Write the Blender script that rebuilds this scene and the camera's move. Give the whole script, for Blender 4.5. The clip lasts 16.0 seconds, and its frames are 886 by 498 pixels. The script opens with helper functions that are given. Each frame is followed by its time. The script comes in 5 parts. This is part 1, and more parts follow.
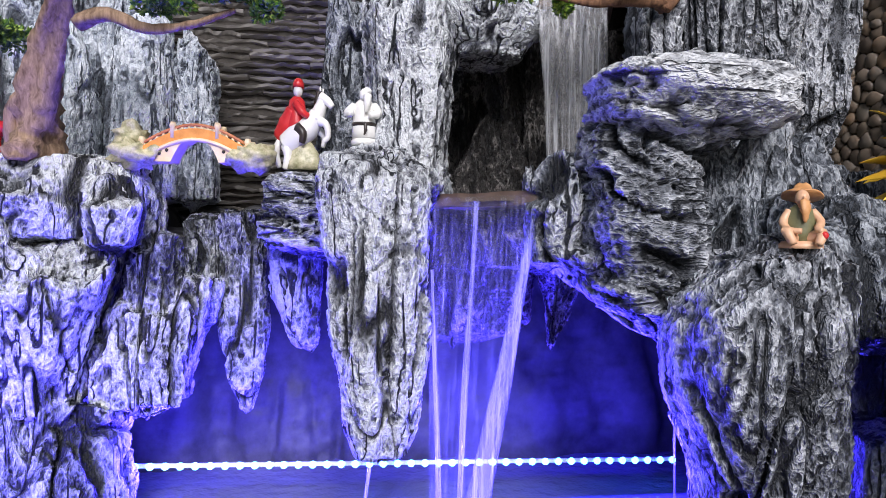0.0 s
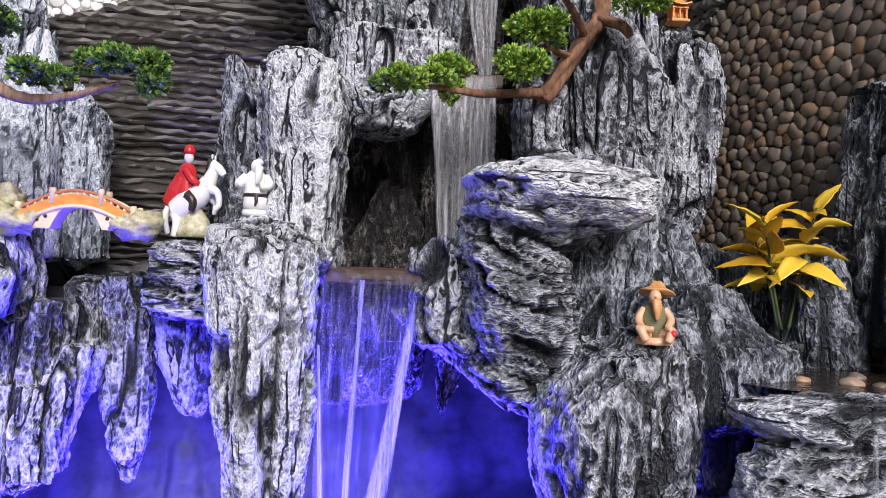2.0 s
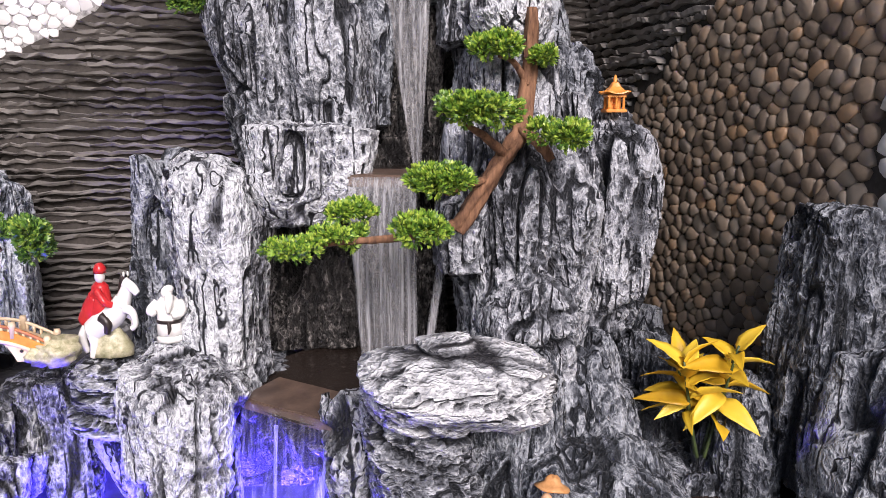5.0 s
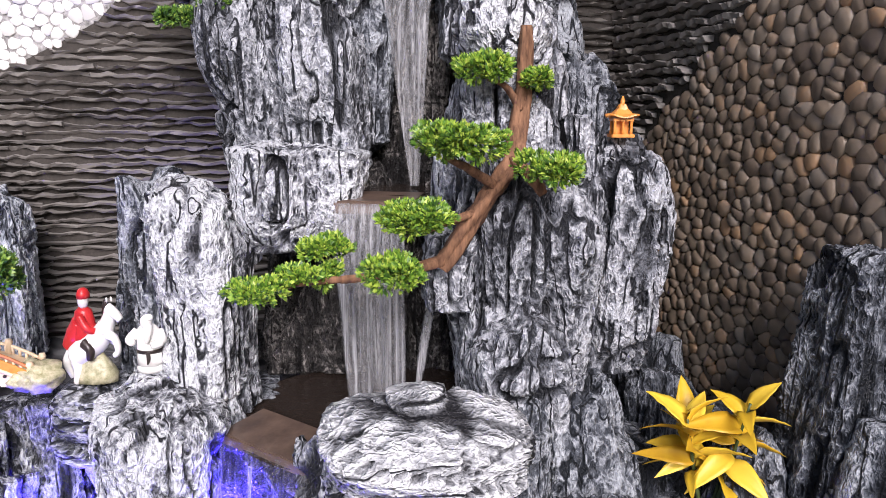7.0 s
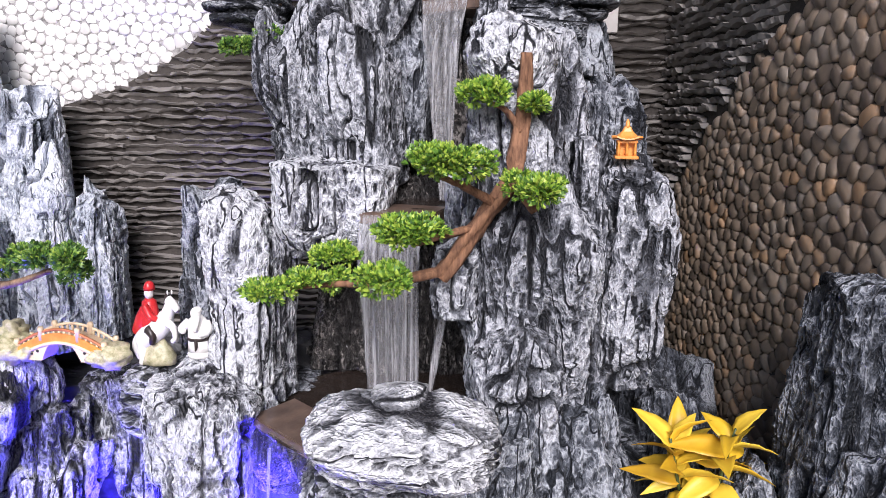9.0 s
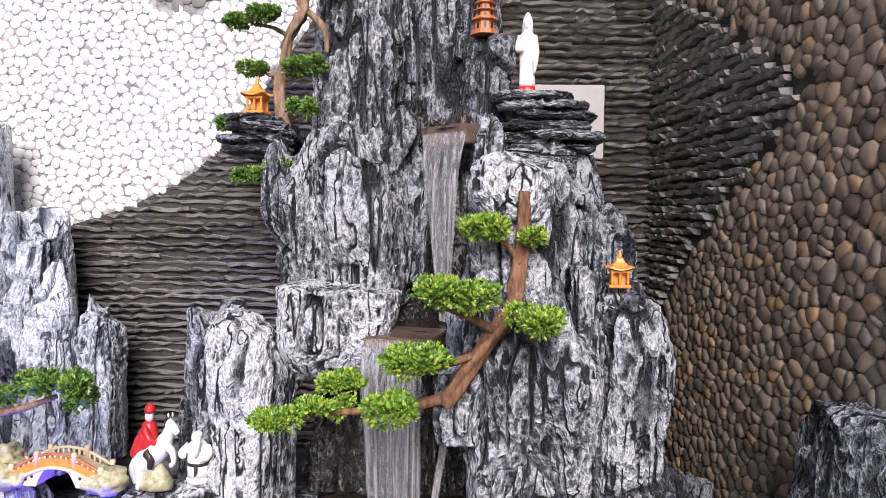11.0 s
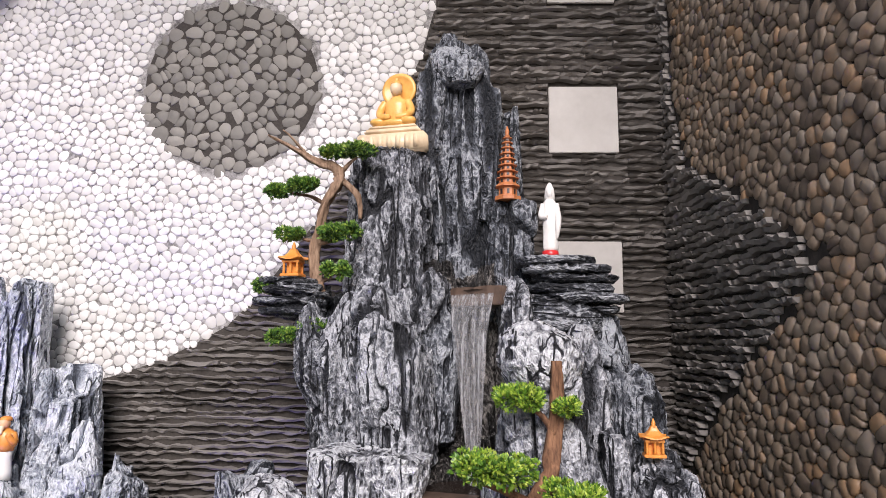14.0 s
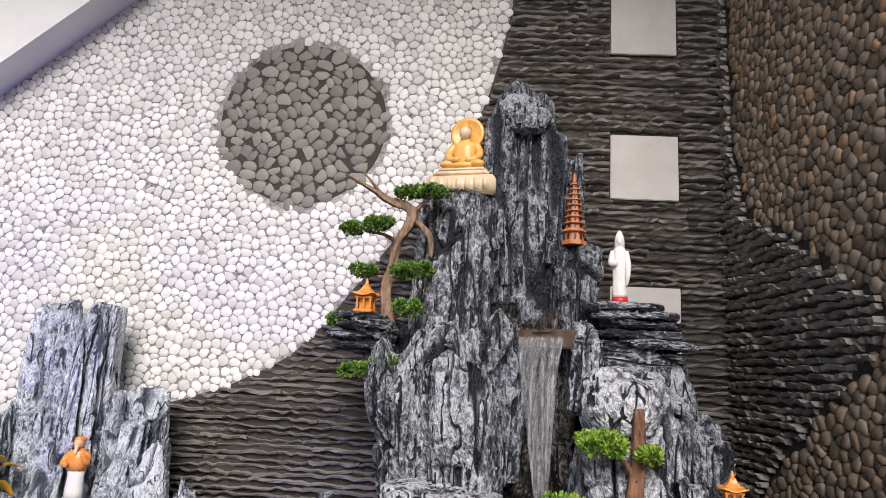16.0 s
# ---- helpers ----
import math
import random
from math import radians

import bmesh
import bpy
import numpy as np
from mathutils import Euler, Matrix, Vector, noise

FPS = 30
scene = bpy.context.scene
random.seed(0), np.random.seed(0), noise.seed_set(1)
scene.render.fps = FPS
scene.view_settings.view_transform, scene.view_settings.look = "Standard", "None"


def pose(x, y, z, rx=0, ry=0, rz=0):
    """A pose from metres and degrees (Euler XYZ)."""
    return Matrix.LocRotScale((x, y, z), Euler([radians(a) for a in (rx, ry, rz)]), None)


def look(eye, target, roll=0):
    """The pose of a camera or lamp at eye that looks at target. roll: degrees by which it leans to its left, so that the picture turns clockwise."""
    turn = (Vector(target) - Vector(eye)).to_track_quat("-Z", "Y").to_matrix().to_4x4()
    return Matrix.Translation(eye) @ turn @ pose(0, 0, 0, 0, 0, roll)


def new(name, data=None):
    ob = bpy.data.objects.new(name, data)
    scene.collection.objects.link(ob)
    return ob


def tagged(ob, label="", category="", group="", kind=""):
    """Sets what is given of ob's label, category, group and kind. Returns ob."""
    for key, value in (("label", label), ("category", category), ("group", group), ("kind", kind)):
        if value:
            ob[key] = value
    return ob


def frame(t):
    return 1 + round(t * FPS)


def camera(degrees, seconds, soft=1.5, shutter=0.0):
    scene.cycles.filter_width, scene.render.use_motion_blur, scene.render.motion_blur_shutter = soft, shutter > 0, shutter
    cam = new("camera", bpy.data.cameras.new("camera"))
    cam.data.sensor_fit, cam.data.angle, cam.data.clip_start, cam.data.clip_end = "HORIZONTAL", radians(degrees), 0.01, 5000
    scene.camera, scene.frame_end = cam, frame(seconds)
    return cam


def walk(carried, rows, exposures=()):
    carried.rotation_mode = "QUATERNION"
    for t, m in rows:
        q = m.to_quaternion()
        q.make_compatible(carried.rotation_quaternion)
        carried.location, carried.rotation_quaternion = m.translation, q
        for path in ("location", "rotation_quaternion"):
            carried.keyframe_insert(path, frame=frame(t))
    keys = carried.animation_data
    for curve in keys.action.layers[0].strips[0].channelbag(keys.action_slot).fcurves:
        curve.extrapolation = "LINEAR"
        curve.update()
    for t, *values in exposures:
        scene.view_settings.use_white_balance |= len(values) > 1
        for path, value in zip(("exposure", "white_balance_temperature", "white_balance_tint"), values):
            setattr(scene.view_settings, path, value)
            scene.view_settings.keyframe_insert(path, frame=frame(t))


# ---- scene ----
cam = camera(67.8, 16.0, soft=0.6)
PATH = [
    (0, (0.214, 0.065, 1.222), (0.479, 2.047, 1.199), 0.8),
    (0.5, (0.225, 0.052, 1.239), (0.477, 2.036, 1.243), 1.0),
    (1, (0.249, 0.036, 1.274), (0.529, 2.015, 1.341), 0.3),
    (1.5, (0.27, 0.024, 1.326), (0.631, 1.988, 1.434), 0.8),
    (2, (0.302, 0.012, 1.366), (0.785, 1.952, 1.411), 1.7),
    (2.5, (0.369, 0.0, 1.418), (0.946, 1.914, 1.37), 1.4),
    (3, (0.414, -0.015, 1.514), (0.985, 1.9, 1.435), -0.0),
    (3.5, (0.456, 0.011, 1.641), (1.089, 1.904, 1.521), -0.1),
    (4, (0.482, 0.046, 1.795), (1.112, 1.923, 1.516), 0.1),
    (4.5, (0.52, 0.055, 1.966), (1.087, 1.943, 1.628), -0.5),
    (4.7, (0.537, 0.058, 2.008), (1.053, 1.958, 1.658), -0.2),
    (6.8, (0.706, 0.169, 2.138), (1.009, 2.093, 1.684), 0.0),
    (7, (0.738, 0.173, 2.151), (1.036, 2.106, 1.734), 0.3),
    (7.5, (0.815, 0.148, 2.186), (0.986, 2.101, 1.792), 0.5),
    (8, (0.899, 0.122, 2.188), (1.084, 2.074, 1.795), 0.7),
    (8.5, (0.956, 0.084, 2.18), (1.051, 2.043, 1.787), 0.6),
    (9, (0.995, 0.049, 2.175), (0.949, 2.011, 1.79), 0.6),
    (9.2, (0.992, 0.04, 2.187), (0.892, 2.003, 1.817), 0.4),
    (11.3, (0.952, -0.019, 2.276), (0.971, 1.98, 2.211), 0.3),
    (11.5, (0.954, -0.025, 2.287), (0.986, 1.974, 2.237), 0.1),
    (12, (0.949, -0.03, 2.297), (0.978, 1.97, 2.309), 0.0),
    (12.5, (0.942, -0.037, 2.32), (0.99, 1.962, 2.386), 0.1),
    (13, (0.928, -0.043, 2.331), (0.962, 1.953, 2.458), 0.2),
    (13.5, (0.909, -0.056, 2.35), (0.893, 1.935, 2.538), 0.1),
    (14, (0.889, -0.078, 2.372), (0.849, 1.902, 2.656), 0.4),
    (14.5, (0.857, -0.099, 2.385), (0.789, 1.869, 2.731), 1.1),
    (15, (0.809, -0.123, 2.397), (0.76, 1.839, 2.786), 2.0),
    (15.5, (0.752, -0.141, 2.398), (0.691, 1.82, 2.79), 2.5),
    (16, (0.699, -0.152, 2.393), (0.605, 1.811, 2.767), 2.9),
]
EXPOSURES = [(0, 0.55, 6050, 15), (4.5, 0.82, 6450, 22), (9, 0.98, 6100, 20), (12.5, 0.85, 6400, 21), (14, 0.68, 6400, 19), (16, 0.48, 6400, 16)]
walk(cam, [(t, look(eye, target, roll)) for t, eye, target, roll in PATH], EXPOSURES)

# ---- world, sun and lamps ----
world = bpy.data.worlds.new("sky")
scene.world = world
world.use_nodes = True
wn = world.node_tree
sky = wn.nodes.new("ShaderNodeTexSky")
sky.sky_type = "NISHITA"
sky.sun_disc = False
sky.sun_elevation = radians(33)
sky.sun_rotation = radians(179)
bg = wn.nodes["Background"]
bg.inputs["Strength"].default_value = 0.046
wn.links.new(sky.outputs[0], bg.inputs["Color"])

sun_data = bpy.data.lights.new("sun", "SUN")
sun_data.energy, sun_data.angle, sun_data.color = 2.9, radians(32), (1.0, 0.955, 0.90)
sun_ob = new("sun", sun_data)
sun_ob.matrix_world = look((0.72, -3.8, 5.4), (0.6, 2.2, 1.4))


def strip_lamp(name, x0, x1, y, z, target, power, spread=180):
    """A long thin blue lamp from x0 to x1: the light strip's, or an added one."""
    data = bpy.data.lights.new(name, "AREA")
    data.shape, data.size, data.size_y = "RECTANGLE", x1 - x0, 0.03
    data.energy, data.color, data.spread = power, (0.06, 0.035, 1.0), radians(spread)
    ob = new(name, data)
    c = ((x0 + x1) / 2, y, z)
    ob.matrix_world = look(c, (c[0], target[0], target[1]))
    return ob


strip_lamp("led_lamp", -0.48, 1.28, 2.13, 0.545, (1.5, 0.85), 110)
strip_lamp("led_lamp_back", -0.48, 1.28, 2.17, 0.54, (2.6, 0.80), 7)
# Unseen lamp over the pond, added for blue light inferred at front left.
strip_lamp("unseen_blue_lamp", -1.4, -0.5, 1.15, 0.46, (2.0, 0.85), 12, 95)


# ---- noise for shaping meshes ----
def hash_grid(ix, iy, iz, seed):
    n = (ix * 374761393 + iy * 668265263 + iz * 2147483647 + seed * 974711) & 0x7FFFFFFF
    n = ((n ^ (n >> 13)) * 1274126177) & 0x7FFFFFFF
    n = ((n ^ (n >> 15)) * 1911520717) & 0x7FFFFFFF
    return ((n ^ (n >> 16)) & 0xFFFFFF) / float(0xFFFFFF)


def vnoise(x, y, z, seed=0):
    """Smooth value noise from -1 to 1."""
    x, y, z = (np.asarray(a, dtype=float) for a in np.broadcast_arrays(x, y, z))
    fx, fy, fz = np.floor(x), np.floor(y), np.floor(z)
    ix, iy, iz = fx.astype(np.int64), fy.astype(np.int64), fz.astype(np.int64)
    tx, ty, tz = x - fx, y - fy, z - fz
    tx, ty, tz = (t * t * t * (t * (t * 6 - 15) + 10) for t in (tx, ty, tz))
    out = 0
    for a in (0, 1):
        for b in (0, 1):
            for c in (0, 1):
                w = (tx if a else 1 - tx) * (ty if b else 1 - ty) * (tz if c else 1 - tz)
                out = out + w * hash_grid(ix + a, iy + b, iz + c, seed)
    return out * 2 - 1


def fbm(x, y, z, seed=0, octaves=3):
    out, amp, tot = 0, 1.0, 0
    for k in range(octaves):
        out = out + amp * vnoise(x * 2 ** k, y * 2 ** k, z * 2 ** k, seed + 17 * k)
        tot += amp
        amp *= 0.55
    return out / tot


def smooth(a, b, x):
    t = np.clip((x - a) / (b - a), 0, 1)
    return t * t * (3 - 2 * t)


# ---- materials ----
def material(name):
    m = bpy.data.materials.new(name)
    m.use_nodes = True
    nt = m.node_tree
    return m, nt, nt.nodes["Principled BSDF"]


def add(nt, kind, **values):
    n = nt.nodes.new(kind)
    for k, v in values.items():
        n.inputs[k].default_value = v
    return n


def ramp(nt, source, stops):
    r = nt.nodes.new("ShaderNodeValToRGB")
    while len(r.color_ramp.elements) < len(stops):
        r.color_ramp.elements.new(0.5)
    for e, (p, c) in zip(r.color_ramp.elements, stops):
        e.position, e.color = p, (*c, 1)
    nt.links.new(source, r.inputs[0])
    return r


def coords(nt, sx=1, sy=1, sz=1):
    tc = nt.nodes.new("ShaderNodeTexCoord")
    mp = add(nt, "ShaderNodeMapping", Scale=(sx, sy, sz))
    nt.links.new(tc.outputs["Object"], mp.inputs["Vector"])
    return mp.outputs[0]


def tex(nt, vec, scale, detail=4, rough=0.6):
    n = add(nt, "ShaderNodeTexNoise", Scale=scale, Detail=detail, Roughness=rough)
    nt.links.new(vec, n.inputs["Vector"])
    return n.outputs["Fac"]


def bump(nt, bsdf, height, strength, distance):
    b = add(nt, "ShaderNodeBump", Strength=strength, Distance=distance)
    nt.links.new(height, b.inputs["Height"])
    nt.links.new(b.outputs[0], bsdf.inputs["Normal"])


def math_node(nt, op, a, b):
    n = nt.nodes.new("ShaderNodeMath")
    n.operation = op
    for i, v in enumerate((a, b)):
        if isinstance(v, (int, float)):
            n.inputs[i].default_value = v
        else:
            nt.links.new(v, n.inputs[i])
    return n.outputs[0]


def rock_material(name, lo, hi, dark, mid, white, rough=0.5, level=False):
    """Dark cement, crinkled like pressed foil, with white paint dry-brushed over its raised ridges; shade of grooves
    and cracks is put into the colour too.
    """
    m, nt, bsdf = material(name)
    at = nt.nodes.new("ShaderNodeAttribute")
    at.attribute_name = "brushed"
    crack = nt.nodes.new("ShaderNodeAttribute")
    crack.attribute_name = "crack"
    v = coords(nt, 0.55, 0.55, 1.1) if level else coords(nt, 1, 1, 0.55)

    def ridge(scale, sharp):
        n = add(nt, "ShaderNodeTexNoise", Scale=scale, Detail=1.5, Roughness=0.55, Distortion=0.5)
        nt.links.new(v, n.inputs["Vector"])
        gap = math_node(nt, "ABSOLUTE", math_node(nt, "SUBTRACT", n.outputs["Fac"], 0.5), 0)
        return math_node(nt, "MAXIMUM", math_node(nt, "SUBTRACT", 1.0, math_node(nt, "MULTIPLY", gap, sharp)), 0.0)

    coarse, small = ridge(48, 6.5), ridge(115, 6.0)
    fine = tex(nt, v, 240, 2, 0.6)
    wide = tex(nt, coords(nt), 8, 3, 0.6)
    line = tex(nt, coords(nt, 0.10, 0.10, 1) if level else coords(nt, 1, 1, 0.06), 21, 1, 0.4)
    ends = ramp(nt, tex(nt, coords(nt), 11, 1, 0.5), [(0.50, (0.0,) * 3), (0.56, (1.0,) * 3)]).outputs[0]
    split = math_node(nt, "ABSOLUTE", math_node(nt, "SUBTRACT", line, 0.5), 0)
    split = ramp(nt, split, [(0.010, (0.0,) * 3), (0.030, (1.0,) * 3)]).outputs[0]
    split = math_node(nt, "MAXIMUM", split, ends)
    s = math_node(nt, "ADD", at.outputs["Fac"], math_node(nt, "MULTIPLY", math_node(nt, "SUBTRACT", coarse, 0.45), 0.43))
    s = math_node(nt, "ADD", s, math_node(nt, "MULTIPLY", math_node(nt, "SUBTRACT", small, 0.45), 0.26))
    s = math_node(nt, "ADD", s, math_node(nt, "MULTIPLY", math_node(nt, "SUBTRACT", fine, 0.5), 0.42))
    s = math_node(nt, "ADD", s, math_node(nt, "MULTIPLY", math_node(nt, "SUBTRACT", wide, 0.5), 0.8))
    # Drawn and sunk cracks fall to near black, their shade put into colour.
    s = math_node(nt, "MULTIPLY", s, math_node(nt, "ADD", math_node(nt, "MULTIPLY", split, 0.95), 0.05))
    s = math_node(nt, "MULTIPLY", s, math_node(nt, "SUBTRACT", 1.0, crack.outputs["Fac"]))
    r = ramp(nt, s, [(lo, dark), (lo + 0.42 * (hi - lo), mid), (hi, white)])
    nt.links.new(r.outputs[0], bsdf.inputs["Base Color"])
    rr = ramp(nt, fine, [(0.3, (rough - 0.12,) * 3), (0.7, (rough + 0.2,) * 3)])
    nt.links.new(rr.outputs[0], bsdf.inputs["Roughness"])
    rise = math_node(nt, "ADD", math_node(nt, "MULTIPLY", coarse, 0.9), math_node(nt, "MULTIPLY", small, 0.55))
    rise = math_node(nt, "ADD", rise, math_node(nt, "MULTIPLY", fine, 0.4))
    rise = math_node(nt, "ADD", rise, math_node(nt, "MULTIPLY", split, 1.4))
    bump(nt, bsdf, rise, 1.0, 0.007)
    return m


def island_random(nt):
    g = nt.nodes.new("ShaderNodeNewGeometry")
    o = nt.nodes.new("ShaderNodeObjectInfo")
    return math_node(nt, "FRACT", math_node(nt, "ADD", g.outputs["Random Per Island"], o.outputs["Random"]), 0)


def stone_material(name, stops, rough=0.6, scale=60, bumps=0.3, speckle=0.35):
    m, nt, bsdf = material(name)
    v = coords(nt)
    n1, n2 = tex(nt, v, scale, 5, 0.65), tex(nt, v, scale * 0.15, 3)
    f = island_random(nt)
    s = math_node(nt, "ADD", f, math_node(nt, "MULTIPLY", math_node(nt, "SUBTRACT", n1, 0.5), speckle))
    s = math_node(nt, "ADD", s, math_node(nt, "MULTIPLY", math_node(nt, "SUBTRACT", n2, 0.5), speckle))
    nt.links.new(ramp(nt, s, stops).outputs[0], bsdf.inputs["Base Color"])
    bsdf.inputs["Roughness"].default_value = rough
    bump(nt, bsdf, n1, bumps, 0.004)
    return m


def plain_material(name, a, b, rough=0.5, scale=20, bumps=0.15, stretch=(1, 1, 1), metal=0.0):
    m, nt, bsdf = material(name)
    v = coords(nt, *stretch)
    n1 = tex(nt, v, scale, 5, 0.65)
    nt.links.new(ramp(nt, n1, [(0.3, a), (0.7, b)]).outputs[0], bsdf.inputs["Base Color"])
    bsdf.inputs["Roughness"].default_value = rough
    bsdf.inputs["Metallic"].default_value = metal
    bump(nt, bsdf, n1, bumps, 0.003)
    return m


DARK, MID, WHITE = (0.018, 0.020, 0.025), (0.162, 0.173, 0.196), (0.60, 0.62, 0.66)
ROCK = rock_material("brushed_rock", 0.15, 0.95, DARK, MID, WHITE)
ROCK_PALE = rock_material("pale_brushed_rock", 0.08, 0.80, (0.018, 0.019, 0.023), (0.24, 0.25, 0.28), (0.74, 0.76, 0.79))
# Brighter, bluer copy of the rock: light on the left put into colour.
ROCK_BLUE_LIT = rock_material("blue_lit_rock", -0.05, 0.86, (0.05, 0.058, 0.075), (0.34, 0.38, 0.45), (0.78, 0.82, 0.88))
ROCK_LAYER = rock_material("layered_rock", 0.15, 0.95, DARK, MID, WHITE, level=True)
PALE_LAYER = rock_material("pale_layered_rock", 0.06, 0.80, (0.018, 0.018, 0.022), (0.32, 0.33, 0.35), (0.76, 0.77, 0.79), level=True)
DARK_LAYER = rock_material("dark_layered_rock", 0.20, 1.15, (0.012, 0.014, 0.018), (0.06, 0.066, 0.078), (0.42, 0.44, 0.47), level=True)
# Own tone of the peak; elsewhere puts shade into rocks in dim hollows.
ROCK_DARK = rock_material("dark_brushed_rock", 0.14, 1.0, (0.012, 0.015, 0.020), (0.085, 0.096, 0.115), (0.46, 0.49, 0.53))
# Wet rock by the basin; also puts shade into hollows behind the falls.
ROCK_WET_SHADE = rock_material("wet_and_shaded_rock", 0.25, 1.25, (0.012, 0.011, 0.011), (0.05, 0.046, 0.043), (0.30, 0.28, 0.26), 0.3)
SLATE = stone_material("slate", [(0.0, (0.195, 0.182, 0.167)), (0.5, (0.25, 0.233, 0.215)), (0.85, (0.29, 0.271, 0.25)), (1.0, (0.325, 0.304, 0.279))], 0.7, 55, 0.5)
WHITE_PEBBLE = stone_material("white_pebble", [(0.0, (0.55, 0.54, 0.515)), (0.5, (0.68, 0.67, 0.645)), (1.0, (0.77, 0.76, 0.74))], 0.6, 40, 0.15)
GREY_PEBBLE = stone_material("grey_pebble", [(0.0, (0.14, 0.134, 0.118)), (0.5, (0.19, 0.181, 0.16)), (1.0, (0.25, 0.238, 0.21))], 0.6, 60, 0.2)
BROWN_PEBBLE = stone_material("brown_pebble", [(0.0, (0.12, 0.092, 0.070)), (0.3, (0.21, 0.16, 0.115)), (0.55, (0.29, 0.22, 0.156)), (0.78, (0.27, 0.228, 0.184)), (1.0, (0.41, 0.255, 0.142))], 0.5, 60, 0.2)
GROUT_LIGHT = plain_material("light_grout", (0.08, 0.076, 0.07), (0.50, 0.49, 0.475), 0.9, 45, 0.4)
GROUT_DARK = plain_material("dark_grout", (0.03, 0.026, 0.022), (0.06, 0.052, 0.045), 0.9, 90, 0.4)
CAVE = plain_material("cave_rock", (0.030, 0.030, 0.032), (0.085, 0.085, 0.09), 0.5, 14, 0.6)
TILE = plain_material("grey_tile", (0.42, 0.40, 0.37), (0.52, 0.50, 0.47), 0.6, 7, 0.1)
PLASTER = plain_material("painted_plaster", (0.70, 0.70, 0.69), (0.76, 0.76, 0.75), 0.7, 5, 0.1)
CONCRETE = plain_material("concrete", (0.22, 0.21, 0.20), (0.34, 0.33, 0.31), 0.8, 25, 0.3)
DARK_GROUND = plain_material("dark_ground", (0.07, 0.068, 0.065), (0.12, 0.115, 0.11), 0.8, 12, 0.3)
BARK = plain_material("bark", (0.07, 0.03, 0.016), (0.33, 0.17, 0.09), 0.85, 85, 1.0, (1, 1, 0.2))
BARK_PALE = plain_material("pale_bark", (0.10, 0.055, 0.03), (0.40, 0.27, 0.18), 0.85, 85, 1.0, (1, 1, 0.18))
LIP = plain_material("brown_stone_slab", (0.07, 0.048, 0.038), (0.17, 0.115, 0.085), 0.35, 18, 0.3)
ORANGE = plain_material("orange_glaze", (0.62, 0.22, 0.035), (0.85, 0.36, 0.08), 0.35, 30, 0.15)
TERRACOTTA = plain_material("terracotta", (0.40, 0.13, 0.045), (0.58, 0.22, 0.08), 0.5, 40, 0.2)
GOLD = plain_material("yellow_glaze", (0.70, 0.34, 0.07), (0.86, 0.52, 0.16), 0.3, 25, 0.15)
CREAM = plain_material("cream_glaze", (0.70, 0.52, 0.33), (0.82, 0.68, 0.48), 0.35, 30, 0.15)
PORCELAIN = plain_material("white_glaze", (0.72, 0.70, 0.66), (0.84, 0.83, 0.80), 0.22, 15, 0.05)
RED = plain_material("red_glaze", (0.50, 0.018, 0.022), (0.66, 0.035, 0.035), 0.3, 25, 0.1)
BLACKISH = plain_material("dark_glaze", (0.02, 0.014, 0.012), (0.05, 0.035, 0.03), 0.35, 25, 0.1)
SKIN = plain_material("tan_glaze", (0.62, 0.34, 0.19), (0.74, 0.46, 0.28), 0.4, 25, 0.1)
OLIVE = plain_material("olive_glaze", (0.10, 0.10, 0.045), (0.22, 0.21, 0.10), 0.45, 30, 0.2)
MOSS_GLAZE = plain_material("mossy_glaze", (0.22, 0.22, 0.10), (0.66, 0.60, 0.42), 0.4, 60, 0.8)
HAT = plain_material("straw_glaze", (0.50, 0.22, 0.07), (0.68, 0.36, 0.15), 0.5, 60, 0.3)


def leaf_material(name, stops, rough=0.45):
    m, nt, bsdf = material(name)
    s = math_node(nt, "ADD", island_random(nt), math_node(nt, "MULTIPLY", math_node(nt, "SUBTRACT", tex(nt, coords(nt), 30, 2), 0.5), 0.6))
    nt.links.new(ramp(nt, s, stops).outputs[0], bsdf.inputs["Base Color"])
    bsdf.inputs["Roughness"].default_value = rough
    return m


PINE = leaf_material("pine_green", [(0.0, (0.03, 0.085, 0.012)), (0.35, (0.10, 0.22, 0.02)), (0.7, (0.23, 0.36, 0.035)), (1.0, (0.42, 0.52, 0.08))])
PINE_DARK = leaf_material("dark_pine_green", [(0.0, (0.02, 0.065, 0.016)), (0.45, (0.07, 0.165, 0.022)), (0.85, (0.17, 0.29, 0.04)), (1.0, (0.32, 0.42, 0.07))])
YELLOW_LEAF = leaf_material("yellow_leaf", [(0.0, (0.50, 0.27, 0.012)), (0.5, (0.66, 0.42, 0.02)), (1.0, (0.78, 0.55, 0.05))])
STEM = plain_material("green_stem", (0.03, 0.05, 0.015), (0.07, 0.10, 0.03), 0.5)


def water_material(name, colour, rough, scale, height):
    m, nt, bsdf = material(name)
    bsdf.inputs["Base Color"].default_value = (*colour, 1)
    bsdf.inputs["Roughness"].default_value = rough
    bsdf.inputs["IOR"].default_value = 1.33
    bump(nt, bsdf, tex(nt, coords(nt), scale, 3), 0.6, height)
    return m


# The strip's blue glow in the water is put into its base colour.
POND = water_material("pond_water", (0.16, 0.16, 0.30), 0.12, 14, 0.02)
BASIN_WATER = water_material("basin_water", (0.030, 0.022, 0.018), 0.08, 22, 0.01)


